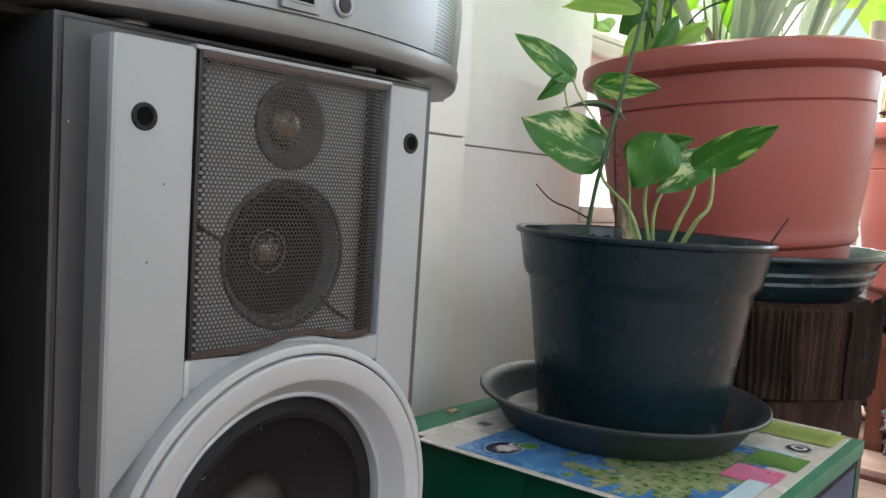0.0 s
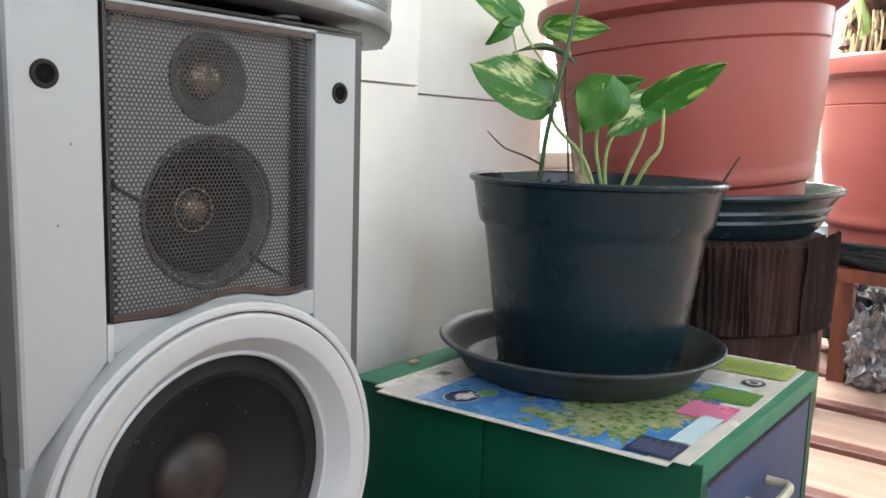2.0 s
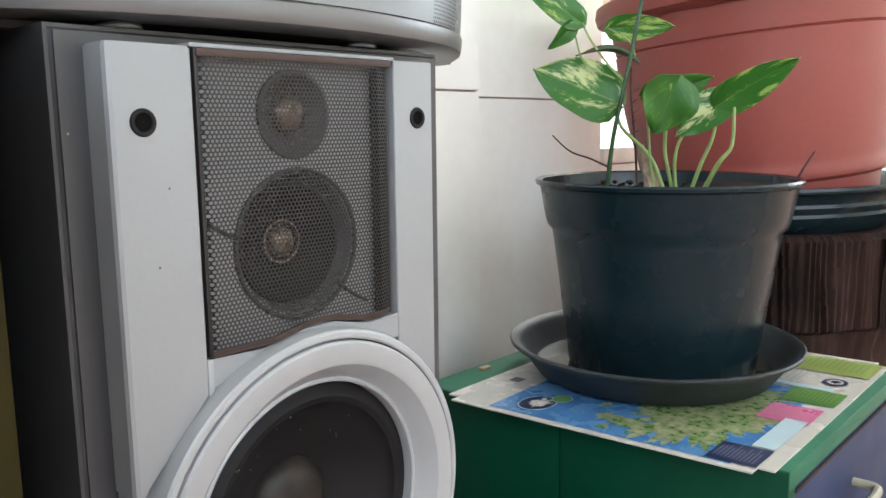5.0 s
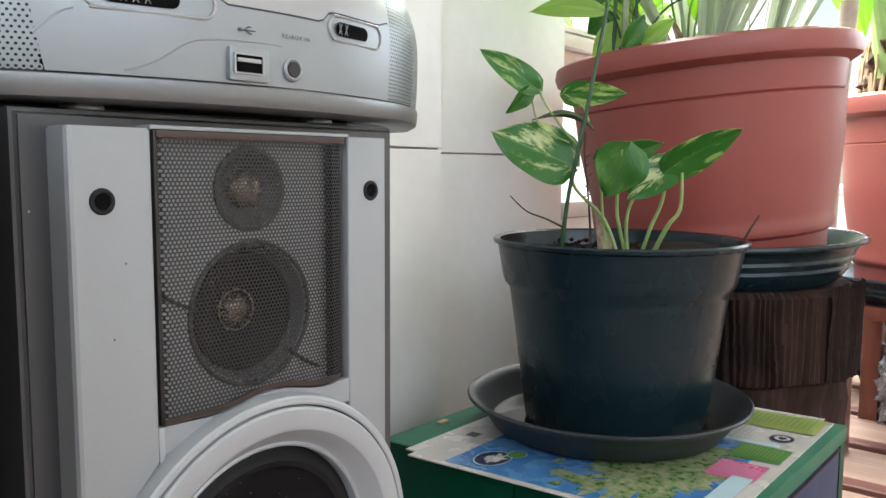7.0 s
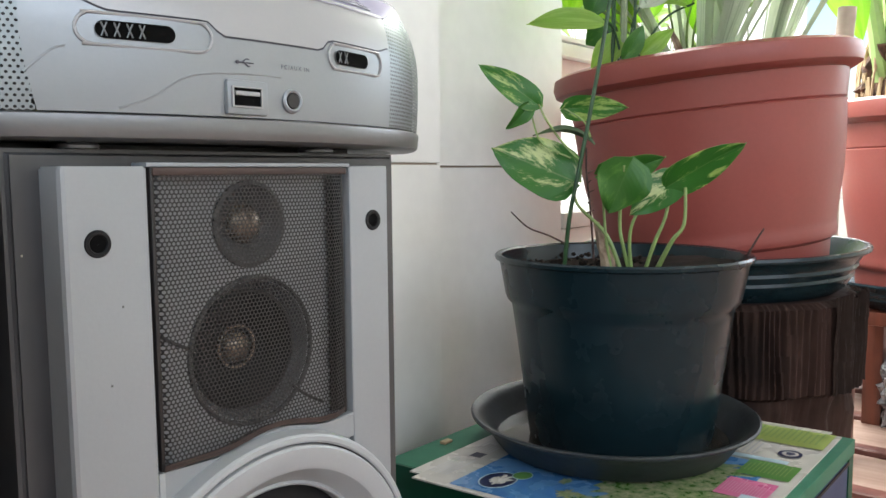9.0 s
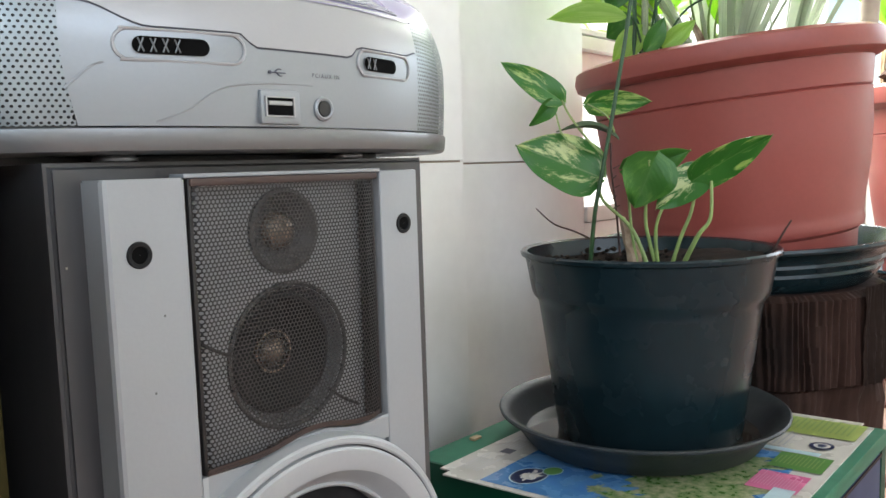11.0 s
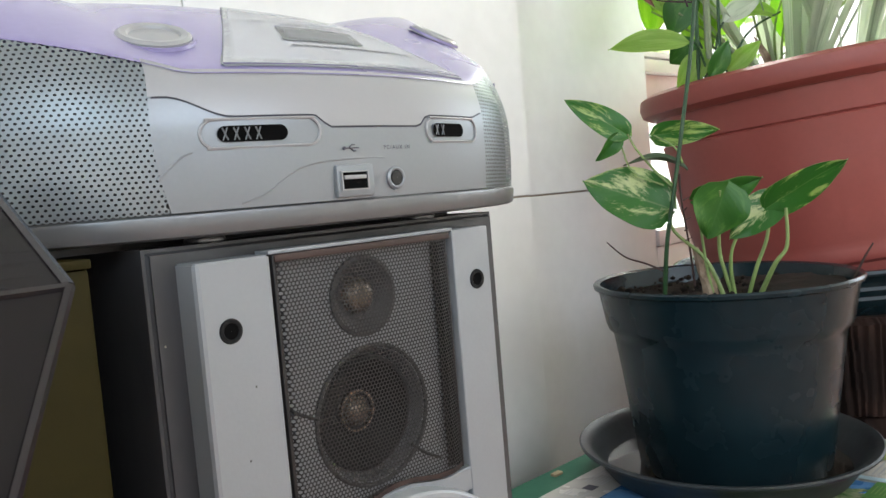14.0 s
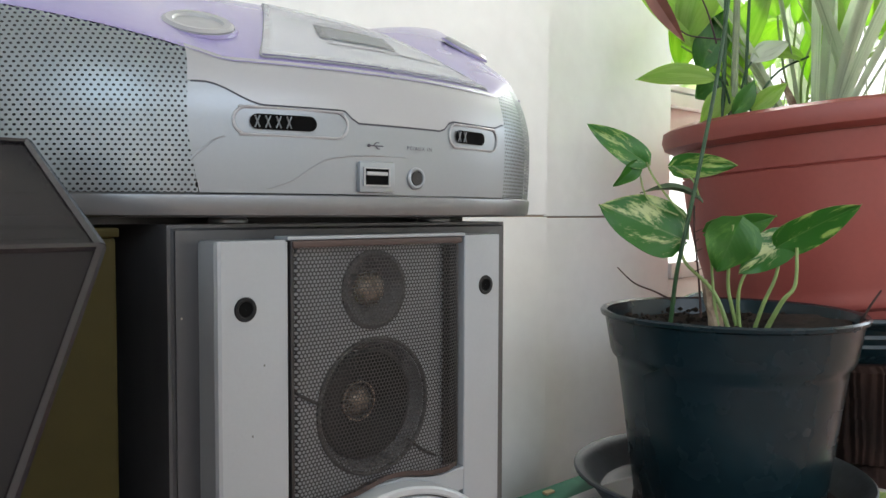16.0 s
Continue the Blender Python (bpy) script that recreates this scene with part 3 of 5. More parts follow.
    part("wire", tube([(0.2900, 0.3236, 0.5400), (0.2990, 0.3236, 0.5330), (0.3090, 0.3236, 0.5275)], 0.0008, 6), BLACK, md)

    # perforated grille, its right margin folded back
    def bottom(x):
        return 0.5196 + (0.0046 * math.cos((x - 0.2745) / 0.033 * math.pi / 2) ** 2 if abs(x - 0.2745) < 0.033 else 0)

    def place(u, v):
        y = 0.3165
        e = min(u - 0.2165, 0.6445 - v)
        y += 0.004 * max(0, 1 - e / 0.003) ** 2 if e < 0.003 else 0
        if u > 0.3125:
            y += (u - 0.3125) * 0.42
        return (u, y, v)

    cells, r = hex_cells(0.2168, 0.3208, 0.5200, 0.6448, 0.00205, lambda u, v: v > bottom(u) + 0.0018)
    gr = part("grille", perforated(cells, r, r * 0.68, place), GRILLE, sp, "dark perforated metal grille", smooth=0)
    steps = [0.2160 + k * 0.00532 for k in range(21)]
    edge = bmesh.new()
    for xa, xb in zip(steps, steps[1:]):
        ya, yb = (0.3163 + 0.42 * max(0, x - 0.3125) for x in (xa, xb))
        za, zb = bottom(xa), bottom(xb)
        vs = [edge.verts.new(p) for p in ((xa, ya, za + 0.0028), (xb, yb, zb + 0.0028), (xb, yb + 0.0006, zb), (xa, ya + 0.0006, za), (xa, 0.3290, za - 0.0004), (xb, 0.3290, zb - 0.0004))]
        edge.faces.new((vs[0], vs[1], vs[2], vs[3]))
        edge.faces.new((vs[3], vs[2], vs[5], vs[4]))
    part("bottom_edge", edge, GRILLE_EDGE, gr)
    part("top_edge", box(0.2160, 0.3222, 0.3167, 0.3290, 0.6420, 0.6454, 0.001), GRILLE_EDGE, gr, "rusty brown folded edge")
    part("left_edge", box(0.2152, 0.2172, 0.3178, 0.3290, 0.5194, 0.6454, 0.0008), GRILLE, gr)
    # near-black sheet behind the mesh darkens the folded margin
    part("fold_backing", box(0.3128, 0.3216, 0.3215, 0.3222, 0.5215, 0.6420), HOLE_SHADE, gr)
    part("right_edge", box(0.3206, 0.3224, 0.3200, 0.3290, 0.5194, 0.6454, 0.0008), GRILLE, gr)
    # woofer: a lip, a groove and a flared ring round the cone
    c = (0.2695, 0, 0.4295)
    ring = part("woofer_ring", lathe([(0.0920, 0.3226), (0.0917, 0.3130), (0.0911, 0.3108), (0.0900, 0.3098), (0.0880, 0.3096), (0.0870, 0.3102), (0.0868, 0.3122), (0.0862, 0.3122), (0.0859, 0.3096), (0.0848, 0.3085), (0.0765, 0.3083), (0.0748, 0.3090), (0.0735, 0.3106), (0.0690, 0.3160), (0.0672, 0.3188), (0.0668, 0.3192), (0.0656, 0.3184), (0.0647, 0.3190), (0.0643, 0.3206), (0.0640, 0.329)], 120, "Y", c), SILVER_RING, sp, "silver flared woofer ring", smooth=24)
    part("groove", lathe([(0.0869, 0.3119), (0.0865, 0.3120), (0.0861, 0.3119)], 120, "Y", c), GRILLE, ring)
    wf = part("woofer", lathe([(0.0645, 0.3260), (0.0634, 0.3238), (0.0618, 0.3234), (0.0600, 0.3216), (0.0570, 0.3205), (0.0540, 0.3218), (0.0525, 0.3244), (0.0490, 0.3275), (0.0360, 0.3360), (0.0235, 0.3428), (0.0215, 0.3432)], 80, "Y", c), CONE, sp, "black paper cone with rubber surround")
    part("dust_cap", lathe([(0.0222, 0.3432), (0.0210, 0.3400), (0.0160, 0.3362), (0.0090, 0.3340), (0.0001, 0.3333)], 40, "Y", c), DUSTCAP, wf, "dusty brown-black dust cap")
    # specks of paint and dust
    rnd = random.Random(4)
    for k in range(11):
        a, rr = rnd.uniform(0.5, 2.6), rnd.uniform(0.036, 0.060)
        yy = 0.3212 if rr > 0.053 else 0.3252 + (0.0525 - rr) * 0.68
        part("fleck", lathe([(0.0001, -0.0004), (rnd.uniform(0.0002, 0.0004), 0)], 6, "Y", (c[0] + rr * math.cos(a), yy - 0.0006, c[2] + rr * math.sin(a))), HANDLE, wf)
    for x, z in ((0.1712, 0.6120), (0.1950, 0.5600), (0.2010, 0.5905)):
        yy = 0.3350 if x < 0.178 else face
        part("fleck", box(x, x + 0.0007, yy - 0.0002, yy + 0.001, z, z + 0.0009), HANDLE if x < 0.178 else FLARE, sp)
    return sp


loudspeaker()


# ---- boombox ----
BX = 0.266


def boom_front(d):
    a = abs(d)
    y = 0.2965 + 1.9 * min(a, 0.09) ** 2
    if a > 0.09:
        e = a - 0.09
        y += 0.36 * e + 6.0 * e * e if d < 0 else 0.34 * e + 4.6 * e * e
    return y


def boom_top(d):
    return 0.728 + max(0, abs(d) - 0.085) * 0.36


def boom_face(d, z):
    """A point of the boombox's bulging front."""
    y = boom_front(d) + 3.2 * max(0, z - 0.702) ** 2 * 3 + 2.0 * max(0, 0.698 - z) ** 2
    return Vector((BX + d, y, z))


def boom_deck(d, s):
    """A point of the sloping top; s runs from the front edge (0) to the back (1)."""
    p = boom_face(d, boom_top(d))
    back = 0.53
    y = p.y + (back - p.y) * s
    lift = 0.066 * math.sin(min(1, s * 1.2) * math.pi / 2) * (1 - 0.30 * (d / 0.2) ** 2)
    fall = 0.4 * max(0, s - 0.75) ** 2
    return Vector((p.x, y, p.z + lift - fall))


def sheet(fn, us, vs, thick=0.0):
    bm = bmesh.new()
    g = [[bm.verts.new(fn(u, v)) for v in vs] for u in us]
    for i in range(len(us) - 1):
        for j in range(len(vs) - 1):
            bm.faces.new((g[i][j], g[i + 1][j], g[i + 1][j + 1], g[i][j + 1]))
    if thick:
        bmesh.ops.solidify(bm, geom=bm.faces[:], thickness=thick)
    return bm


def span(a, b, n):
    return [a + (b - a) * k / n for k in range(n + 1)]


def stadium(cx, cz, hw, hh, off, n=8):
    pts = []
    for side, sx in ((0, 1), (1, -1)):
        for k in range(n + 1):
            a = -math.pi / 2 + math.pi * k / n + side * math.pi
            pts.append((cx + sx * (hw - hh) + hh * math.cos(a), cz + hh * math.sin(a)))
    return [boom_face(x - BX, z) + Vector((0, off, 0)) for x, z in pts]


def loop_tube(pts, r, seg=6):
    return tube(pts + [pts[0]], r, seg)


def fan(pts):
    bm = bmesh.new()
    bm.faces.new([bm.verts.new(p) for p in pts])
    return bm


def boombox():
    bb = thing("boombox", (BX, 0.42, 0.6545), "silver and lavender portable boombox lying on a loudspeaker", "boombox")
    ds = span(-0.20, 0.20, 64)
    # base
    prof = [(0.026, 0.6580), (0.0045, 0.6582), (0.0020, 0.6592), (0.0012, 0.6612), (0.0004, 0.6668), (0.0008, 0.6680), (0.004, 0.6690)]
    base = sheet(lambda d, k: Vector((BX + d, boom_front(d) + prof[k][0], prof[k][1])), ds, range(len(prof)))
    part("base", base, BOOM_BASE, bb, "grey plastic base")
    bot = sheet(lambda d, s: Vector((BX + d, boom_front(d) + 0.026 + (0.53 - boom_front(d) - 0.026) * s, 0.6580)), ds, span(0, 1, 4))
    part("underside", bot, BLACK, bb)
    mid = span(0, 1, 52)

    def left(z):
        """The curved border between the left cover and the front panel."""
        k = min(1, max(0, (z - 0.669) / 0.059))
        return -0.0966 - 0.0025 * k - 0.0035 * math.sin(math.pi * k)

    def across(u, z):
        return left(z) + (0.086 - left(z)) * u


    def seam(d):
        x = BX + d
        step = lambda a, b: max(0.0, min(1.0, (x - a) / (b - a))) ** 2 * (3 - 2 * max(0.0, min(1.0, (x - a) / (b - a))))
        return 0.7075 + 0.009 * (1 - step(0.170, 0.196)) - 0.0055 * step(0.232, 0.240) + 0.0055 * step(0.292, 0.300) + 0.003 * step(0.338, 0.352)

    def facing(u, far, gap, k, upper):
        """A point of the panels below (False), in (None) or above (True) the seam."""
        zs = seam(across(u, 0.70))
        if upper is None:
            z = zs - 0.0008 + 0.0018 * k
        elif upper:
            far = boom_top(across(u, 0.725)) + 0.0005
            z = zs + gap + (far - zs - gap) * k
        else:
            z = far + (zs + gap - far) * k
        return boom_face(across(u, z), z)

    lower = part("front_panel", sheet(lambda u, k: facing(u, 0.6690, -0.0004, k, False), mid, span(0, 1, 14)), BOOM, bb, "metallic silver front panel")
    part("seam", sheet(lambda u, k: facing(u, 0.0, 0.0010, k, None) + Vector((0, 0.0007, 0)), mid, span(0, 1, 2)), INK, bb)
    part("upper_panel", sheet(lambda u, k: facing(u, 0.7285, 0.0005, k, True), mid, span(0, 1, 10)), BOOM_LIGHT, bb, "pale silver upper panel")
    # the two perforated speaker covers, with their dark backing
    for sgn in (-1, 1):
        lo, hi = (-0.2, -0.0965) if sgn < 0 else (0.0845, 0.2)
        part("backing", sheet(lambda d, k: boom_face(d, 0.667 + (boom_top(d) - 0.003 - 0.667) * k) + Vector((0, 0.005, 0)), span(lo, hi, 24), span(0, 1, 8)), BLACK, bb)

        def put(u, v):
            return boom_face(u, v) + Vector((0, 0.0005, 0))

        cells, r = hex_cells(lo + 0.001, hi - 0.001, 0.6702, 0.766, 0.0024, lambda u, v: v < boom_top(u) - 0.001 and (u > 0 or u < left(v) + 0.0022))
        part("speaker_cover", perforated(cells, r, r * (0.45 if sgn < 0 else 0.5), put), BOOM_GRILLE, bb, "silver perforated speaker cover", smooth=60)
        part("end_cap", sheet(lambda t, z: Vector((BX + sgn * 0.2, boom_front(0.2) + (0.53 - boom_front(0.2)) * t, z)), span(0, 1, 3), span(0.6585, 0.745, 3)), LAVENDER, bb)
    part("back_shell", sheet(lambda d, t: Vector((BX + d, 0.53, 0.662 + (boom_deck(d, 1).z - 0.662) * t)), ds, span(0, 1, 3)), BOOM_BASE, bb)
    # lavender deck with its rounded front lip
    part("deck", sheet(lambda d, s: boom_deck(d, s) + (Vector((0, -0.0012, -0.0014)) if s < 0.001 else Vector((0, 0, 0))), ds, [0, 0.01] + span(0.03, 1, 22)), LAVENDER, bb, "lavender translucent plastic deck")
    # lid
    up = Vector((0, -0.0006, 0.0014))
    lid_at = lambda k, s: boom_deck(-0.067 + 0.12 * (s - 0.02) + k * (0.146 - 0.16 * (s - 0.02)), s)
    lid = part("lid", sheet(lambda k, s: lid_at(k, s) + up, span(0, 1, 24), span(0.022, 0.62, 20), 0.0012), LID_SILVER, bb, "glossy pale silver disc lid")
    rim = [lid_at(0, s) for s in span(0.60, 0.02, 8)] + [lid_at(k, 0.018) for k in span(0.05, 0.95, 10)] + [lid_at(1, s) for s in span(0.02, 0.60, 8)]
    part("gap_line", tube([q + up * 0.5 for q in rim], 0.0005, 5), BAR_GREY, lid)
    part("display", sheet(lambda u, s: boom_deck(u + 0.1 * (s - 0.2), s) + up * 1.25, span(-0.016, 0.034, 8), span(0.16, 0.27, 4), 0.0004), LCD, lid, "grey display window")
    for s0, a, b in ((0.125, -0.020, 0.058), (0.30, -0.020, -0.010), (0.30, 0.0, 0.036)):
        x = a
        rnd = random.Random(int(s0 * 1000) + int(a * 1000))
        while x < b:
            w = rnd.uniform(0.0015, 0.006)
            part("print_bar", sheet(lambda u, s: boom_deck(u, s) + up * 1.2, span(x, x + w, 2), span(s0, s0 + 0.009, 1), 0.0002), BAR_GREY, lid)
            x += w + 0.0014
    # controls
    for u, s, ru, label in ((-0.080, 0.17, 0.0165, "clear silver oval button"), (0.143, 0.25, 0.016, "silver control ring")):
        c0 = boom_deck(u, s)
        n = ((boom_deck(u + 0.01, s) - c0).cross(boom_deck(u, s + 0.02) - c0)).normalized()
        m = Matrix.Translation(c0) @ n.to_track_quat("Z", "Y").to_matrix().to_4x4()
        b = lathe([(ru, -0.001), (ru, 0.0022), (ru * 0.9, 0.0034), (ru * 0.72, 0.0030), (ru * 0.66, 0.0018), (0.0001, 0.0026)], 40)
        bmesh.ops.transform(b, matrix=m, verts=b.verts[:])
        part("control_button", b, BOOM_LIGHT, bb, label)
        b = lathe([(ru * 1.13, 0), (ru * 1.10, 0.0014), (ru * 1.02, 0.0014), (ru * 1.0, 0)], 40)
        bmesh.ops.transform(b, matrix=m, verts=b.verts[:])
        part("button_ring", b, LAVENDER, bb)
    # air slots
    for x0, x1, oa, ob in ((0.182, 0.234, 0.1885, 0.2185), (0.298, 0.342, 0.3025, 0.3285)):
        cx, hw = (x0 + x1) / 2, (x1 - x0) / 2
        v = part("air_slot", loop_tube(stadium(cx, 0.7005, hw, 0.0060, -0.0003), 0.0007), BOOM_LIGHT, bb, "recessed stadium-shaped air slot")
        # shaded inside of the slot: a flat near-black face laid on the panel
        part("opening", fan(stadium((oa + ob) / 2, 0.7003, (ob - oa) / 2, 0.0034, -0.0008)), HOLE_SHADE, v, smooth=0)
        n = 4 if ob < 0.25 else 2
        for k in range(n):
            xx = oa + 0.0022 + k * 0.0046
            for zz in ((0.6977, 0.7030), (0.7030, 0.6977)):
                a, b = boom_face(xx - BX, zz[0]), boom_face(xx + 0.0021 - BX, zz[1])
                part("lattice_bar", tube([a + Vector((0, -0.0009, 0)), b + Vector((0, -0.0009, 0))], 0.00034, 5), BOOM_BASE, v)
    # sockets
    o = boom_face(0.249 - BX, 0.6776) + Vector((0, -0.0006, 0))

    us = part("usb_socket", box(o.x - 0.0095, o.x + 0.0118, o.y - 0.0012, o.y + 0.002, o.z - 0.0078, o.z + 0.0072, 0.0014), BOOM, bb, "USB socket in a pale recessed frame")
    # shaded inside of the socket, built as a solid near-black block
    part("shell", box(o.x - 0.0076, o.x + 0.0076, o.y - 0.0018, o.y, o.z - 0.0044, o.z + 0.0040, 0.0004), HOLE_SHADE, us)
    for b in ((-0.0074, 0.0074, 0.0036, 0.0042), (-0.0074, 0.0074, -0.0046, -0.0040), (-0.0078, -0.0070, -0.0046, 0.0042), (0.0070, 0.0078, -0.0046, 0.0042)):
        part("metal_rim", box(o.x + b[0], o.x + b[1], o.y - 0.0024, o.y - 0.0012, o.z + b[2], o.z + b[3]), BOOM_LIGHT, us)
    part("tongue", box(o.x - 0.0062, o.x + 0.0062, o.y - 0.0026, o.y - 0.001, o.z + 0.0004, o.z + 0.0022, 0.0003), BOOM_LIGHT, us)
    j = boom_face(0.2745 - BX, 0.6774)
    jk = part("jack_socket", lathe([(0.0057, 0.001), (0.0055, -0.0010), (0.0046, -0.0016), (0.0038, -0.0013), (0.0035, 0.001)], 32, "Y", j), BOOM, bb, "round headphone jack socket")
    part("jack_ring", lathe([(0.0036, 0.0), (0.0034, -0.0014), (0.0020, -0.0014), (0.0018, 0.0)], 24, "Y", j), BLACK, jk)
    # flat black disc painted in for the shade inside the jack
    part("jack_hole", lathe([(0.0001, -0.0016), (0.0031, -0.0016)], 16, "Y", j), BLACK, jk)
    # embossed line that swings under the air slot
    for swing in (((0.1655, 0.6830), (0.1700, 0.6875), (0.1748, 0.6918), (0.1790, 0.6932)), ((0.197, 0.6706), (0.2085, 0.6750), (0.217, 0.6808), (0.2245, 0.6848), (0.235, 0.6866), (0.2495, 0.6874), (0.268, 0.6874))):
        part("embossed_line", tube([boom_face(x - BX, z) + Vector((0, 0.0004, 0)) for x, z in swing], 0.0007, 6, 0.0006), BOOM, bb)
    # lettering and socket sign
    cu = bpy.data.curves.new("lettering", "FONT")
    cu.body, cu.size, cu.align_x, cu.extrude = "PC/AUX IN", 0.0027, "CENTER", 0.00002
    cu.space_character = 1.35
    tx = new("lettering", cu)
    cu.materials.append(INK)
    tx.parent = bb
    p = boom_face(0.276 - BX, 0.6912) + Vector((0, -0.0007, 0)) - bb.location
    tx.matrix_basis = Matrix.Translation(p) @ pose(0, 0, 0, 88, 0, 3)
    q = boom_face(0.2495 - BX, 0.6922) + Vector((0, -0.0004, 0))
    sg = part("usb_sign", tube([q + Vector((-0.0042, 0, 0)), q + Vector((0.0040, 0, 0))], 0.00028, 5), INK, bb)
    part("branch", tube([q + Vector((-0.0016, 0, 0)), q + Vector((0, 0, 0.0015)), q + Vector((0.0018, 0, 0.0015))], 0.00025, 5), INK, sg)
    part("branch", tube([q + Vector((-0.0004, 0, 0)), q + Vector((0.001, 0, -0.0013)), q + Vector((0.0022, 0, -0.0013))], 0.00025, 5), INK, sg)
    part("dot", lathe([(0.0001, -0.0004), (0.0008, -0.0003), (0.0008, 0.0003)], 10, "Y", q + Vector((-0.0042, 0, 0))), INK, sg)
    part("plinth", box(0.10, 0.356, 0.350, 0.515, 0.6549, 0.6585), BLACK, bb)
    # feet
    for x, y in ((0.192, 0.335), (0.318, 0.333), (0.20, 0.49), (0.33, 0.49)):
        part("foot", lathe([(0.0085, 0.6551), (0.0092, 0.6556), (0.0092, 0.6568), (0.008, 0.6582)], 24, "Z", (x, y, 0)), BOOM_BASE, bb, "grey rubber foot")
    # it lies slightly turned on the loudspeaker
    bb.location = (0.2748, 0.4290, 0.6523)
    bb.rotation_euler = (0, 0, radians(-1.2))
    bb.scale = (0.988, 0.988, 0.988)
    return bb


boombox()


# ---- things left of the loudspeaker ----
def side_cabinet():
    c = thing("side_cabinet", (-0.1, 0.47, FLOOR), "olive brown laminate cabinet in shade beside the loudspeaker", "cabinet")
    part("body", box(-0.36, 0.149, 0.347, 0.61, FLOOR, 0.6475, 0.002), OLIVE, c)
    part("top", box(-0.362, 0.1495, 0.345, 0.612, 0.6477, 0.6515, 0.0008), OLIVE, c)


side_cabinet()


def smoked_cover():
    """A smoked dust cover with a sloping upper face, standing in front of the side cabinet."""
    c = thing("smoked_cover", (-0.05, 0.24, FLOOR), "smoked acrylic dust cover with dark edges", "dust cover")
    sec = [(0.3447, 0.6848), (0.2720, 0.6470), (0.2175, 0.5890), (0.1615, 0.5255), (0.1612, 0.300)]
    xr = [0.1145, 0.1152, 0.0732, 0.0300, 0.0215]
    bm = bmesh.new()
    lft = [bm.verts.new((-0.20, y, z)) for y, z in sec]
    rgt = [bm.verts.new((x, y, z)) for x, (y, z) in zip(xr, sec)]
    for k in range(4):
        bm.faces.new((lft[k], rgt[k], rgt[k + 1], lft[k + 1]))
    bmesh.ops.solidify(bm, geom=bm.faces[:], thickness=0.003)
    part("cover_shell", bm, SMOKE, c, smooth=0)
    pts = [(x, y, z) for x, (y, z) in zip(xr, sec)]
    for a, b in zip(pts, pts[1:]):
        part("cover_edge", tube([a, b], 0.0018, 6), SMOKE_EDGE, c)
    for k in range(2):
        part("cover_edge", tube([(-0.2, *sec[k]), (xr[k], *sec[k])], 0.0016, 6), SMOKE_EDGE, c)
    part("plinth", box(-0.2, 0.0215, 0.1612, 0.34, FLOOR, 0.299, 0.003), SMOKE_EDGE, c)


smoked_cover()


# ---- green drawer cabinet with its map ----
TOP = 0.3625


def drawer_cabinet():
    c = thing("drawer_cabinet", (0.78, 0.37, FLOOR), "green painted drawer cabinet with dark blue drawers", "cabinet")
    x0, x1, y0, y1 = 0.6165, 0.9450, 0.2140, 0.5560
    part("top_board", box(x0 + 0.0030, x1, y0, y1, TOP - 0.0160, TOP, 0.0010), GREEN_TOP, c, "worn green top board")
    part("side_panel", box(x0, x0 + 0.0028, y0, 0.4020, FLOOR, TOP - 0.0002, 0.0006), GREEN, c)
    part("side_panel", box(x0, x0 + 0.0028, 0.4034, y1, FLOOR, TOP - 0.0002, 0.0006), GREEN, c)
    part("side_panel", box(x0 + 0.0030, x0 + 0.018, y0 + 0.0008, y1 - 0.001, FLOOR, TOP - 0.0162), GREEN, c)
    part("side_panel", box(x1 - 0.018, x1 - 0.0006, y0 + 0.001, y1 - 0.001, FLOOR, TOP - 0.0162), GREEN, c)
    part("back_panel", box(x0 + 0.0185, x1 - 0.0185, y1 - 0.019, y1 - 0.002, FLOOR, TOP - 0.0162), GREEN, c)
    for z0, z1 in ((0.196, 0.3440), (0.036, 0.190)):
        d = part("drawer", box(x0 + 0.0195, x1 - 0.0195, y0 + 0.0015, 0.41, z0, z1, 0.002), BLUE, c, "dark blue drawer")
        part("drawer_edge", box(x0 + 0.0195, x1 - 0.0195, y0 + 0.0002, y0 + 0.0013, z1 - 0.004, z1 - 0.001), BARK_END, d)
        z, yf = z1 - 0.050, y0 + 0.0015
        part("handle", tube([(0.733, yf, z), (0.734, yf - 0.016, z), (0.742, yf - 0.022, z), (0.762, yf - 0.023, z), (0.784, yf - 0.022, z), (0.792, yf - 0.016, z), (0.793, yf, z)], 0.0042, 10), HANDLE, d, "worn beige bow handle")


drawer_cabinet()


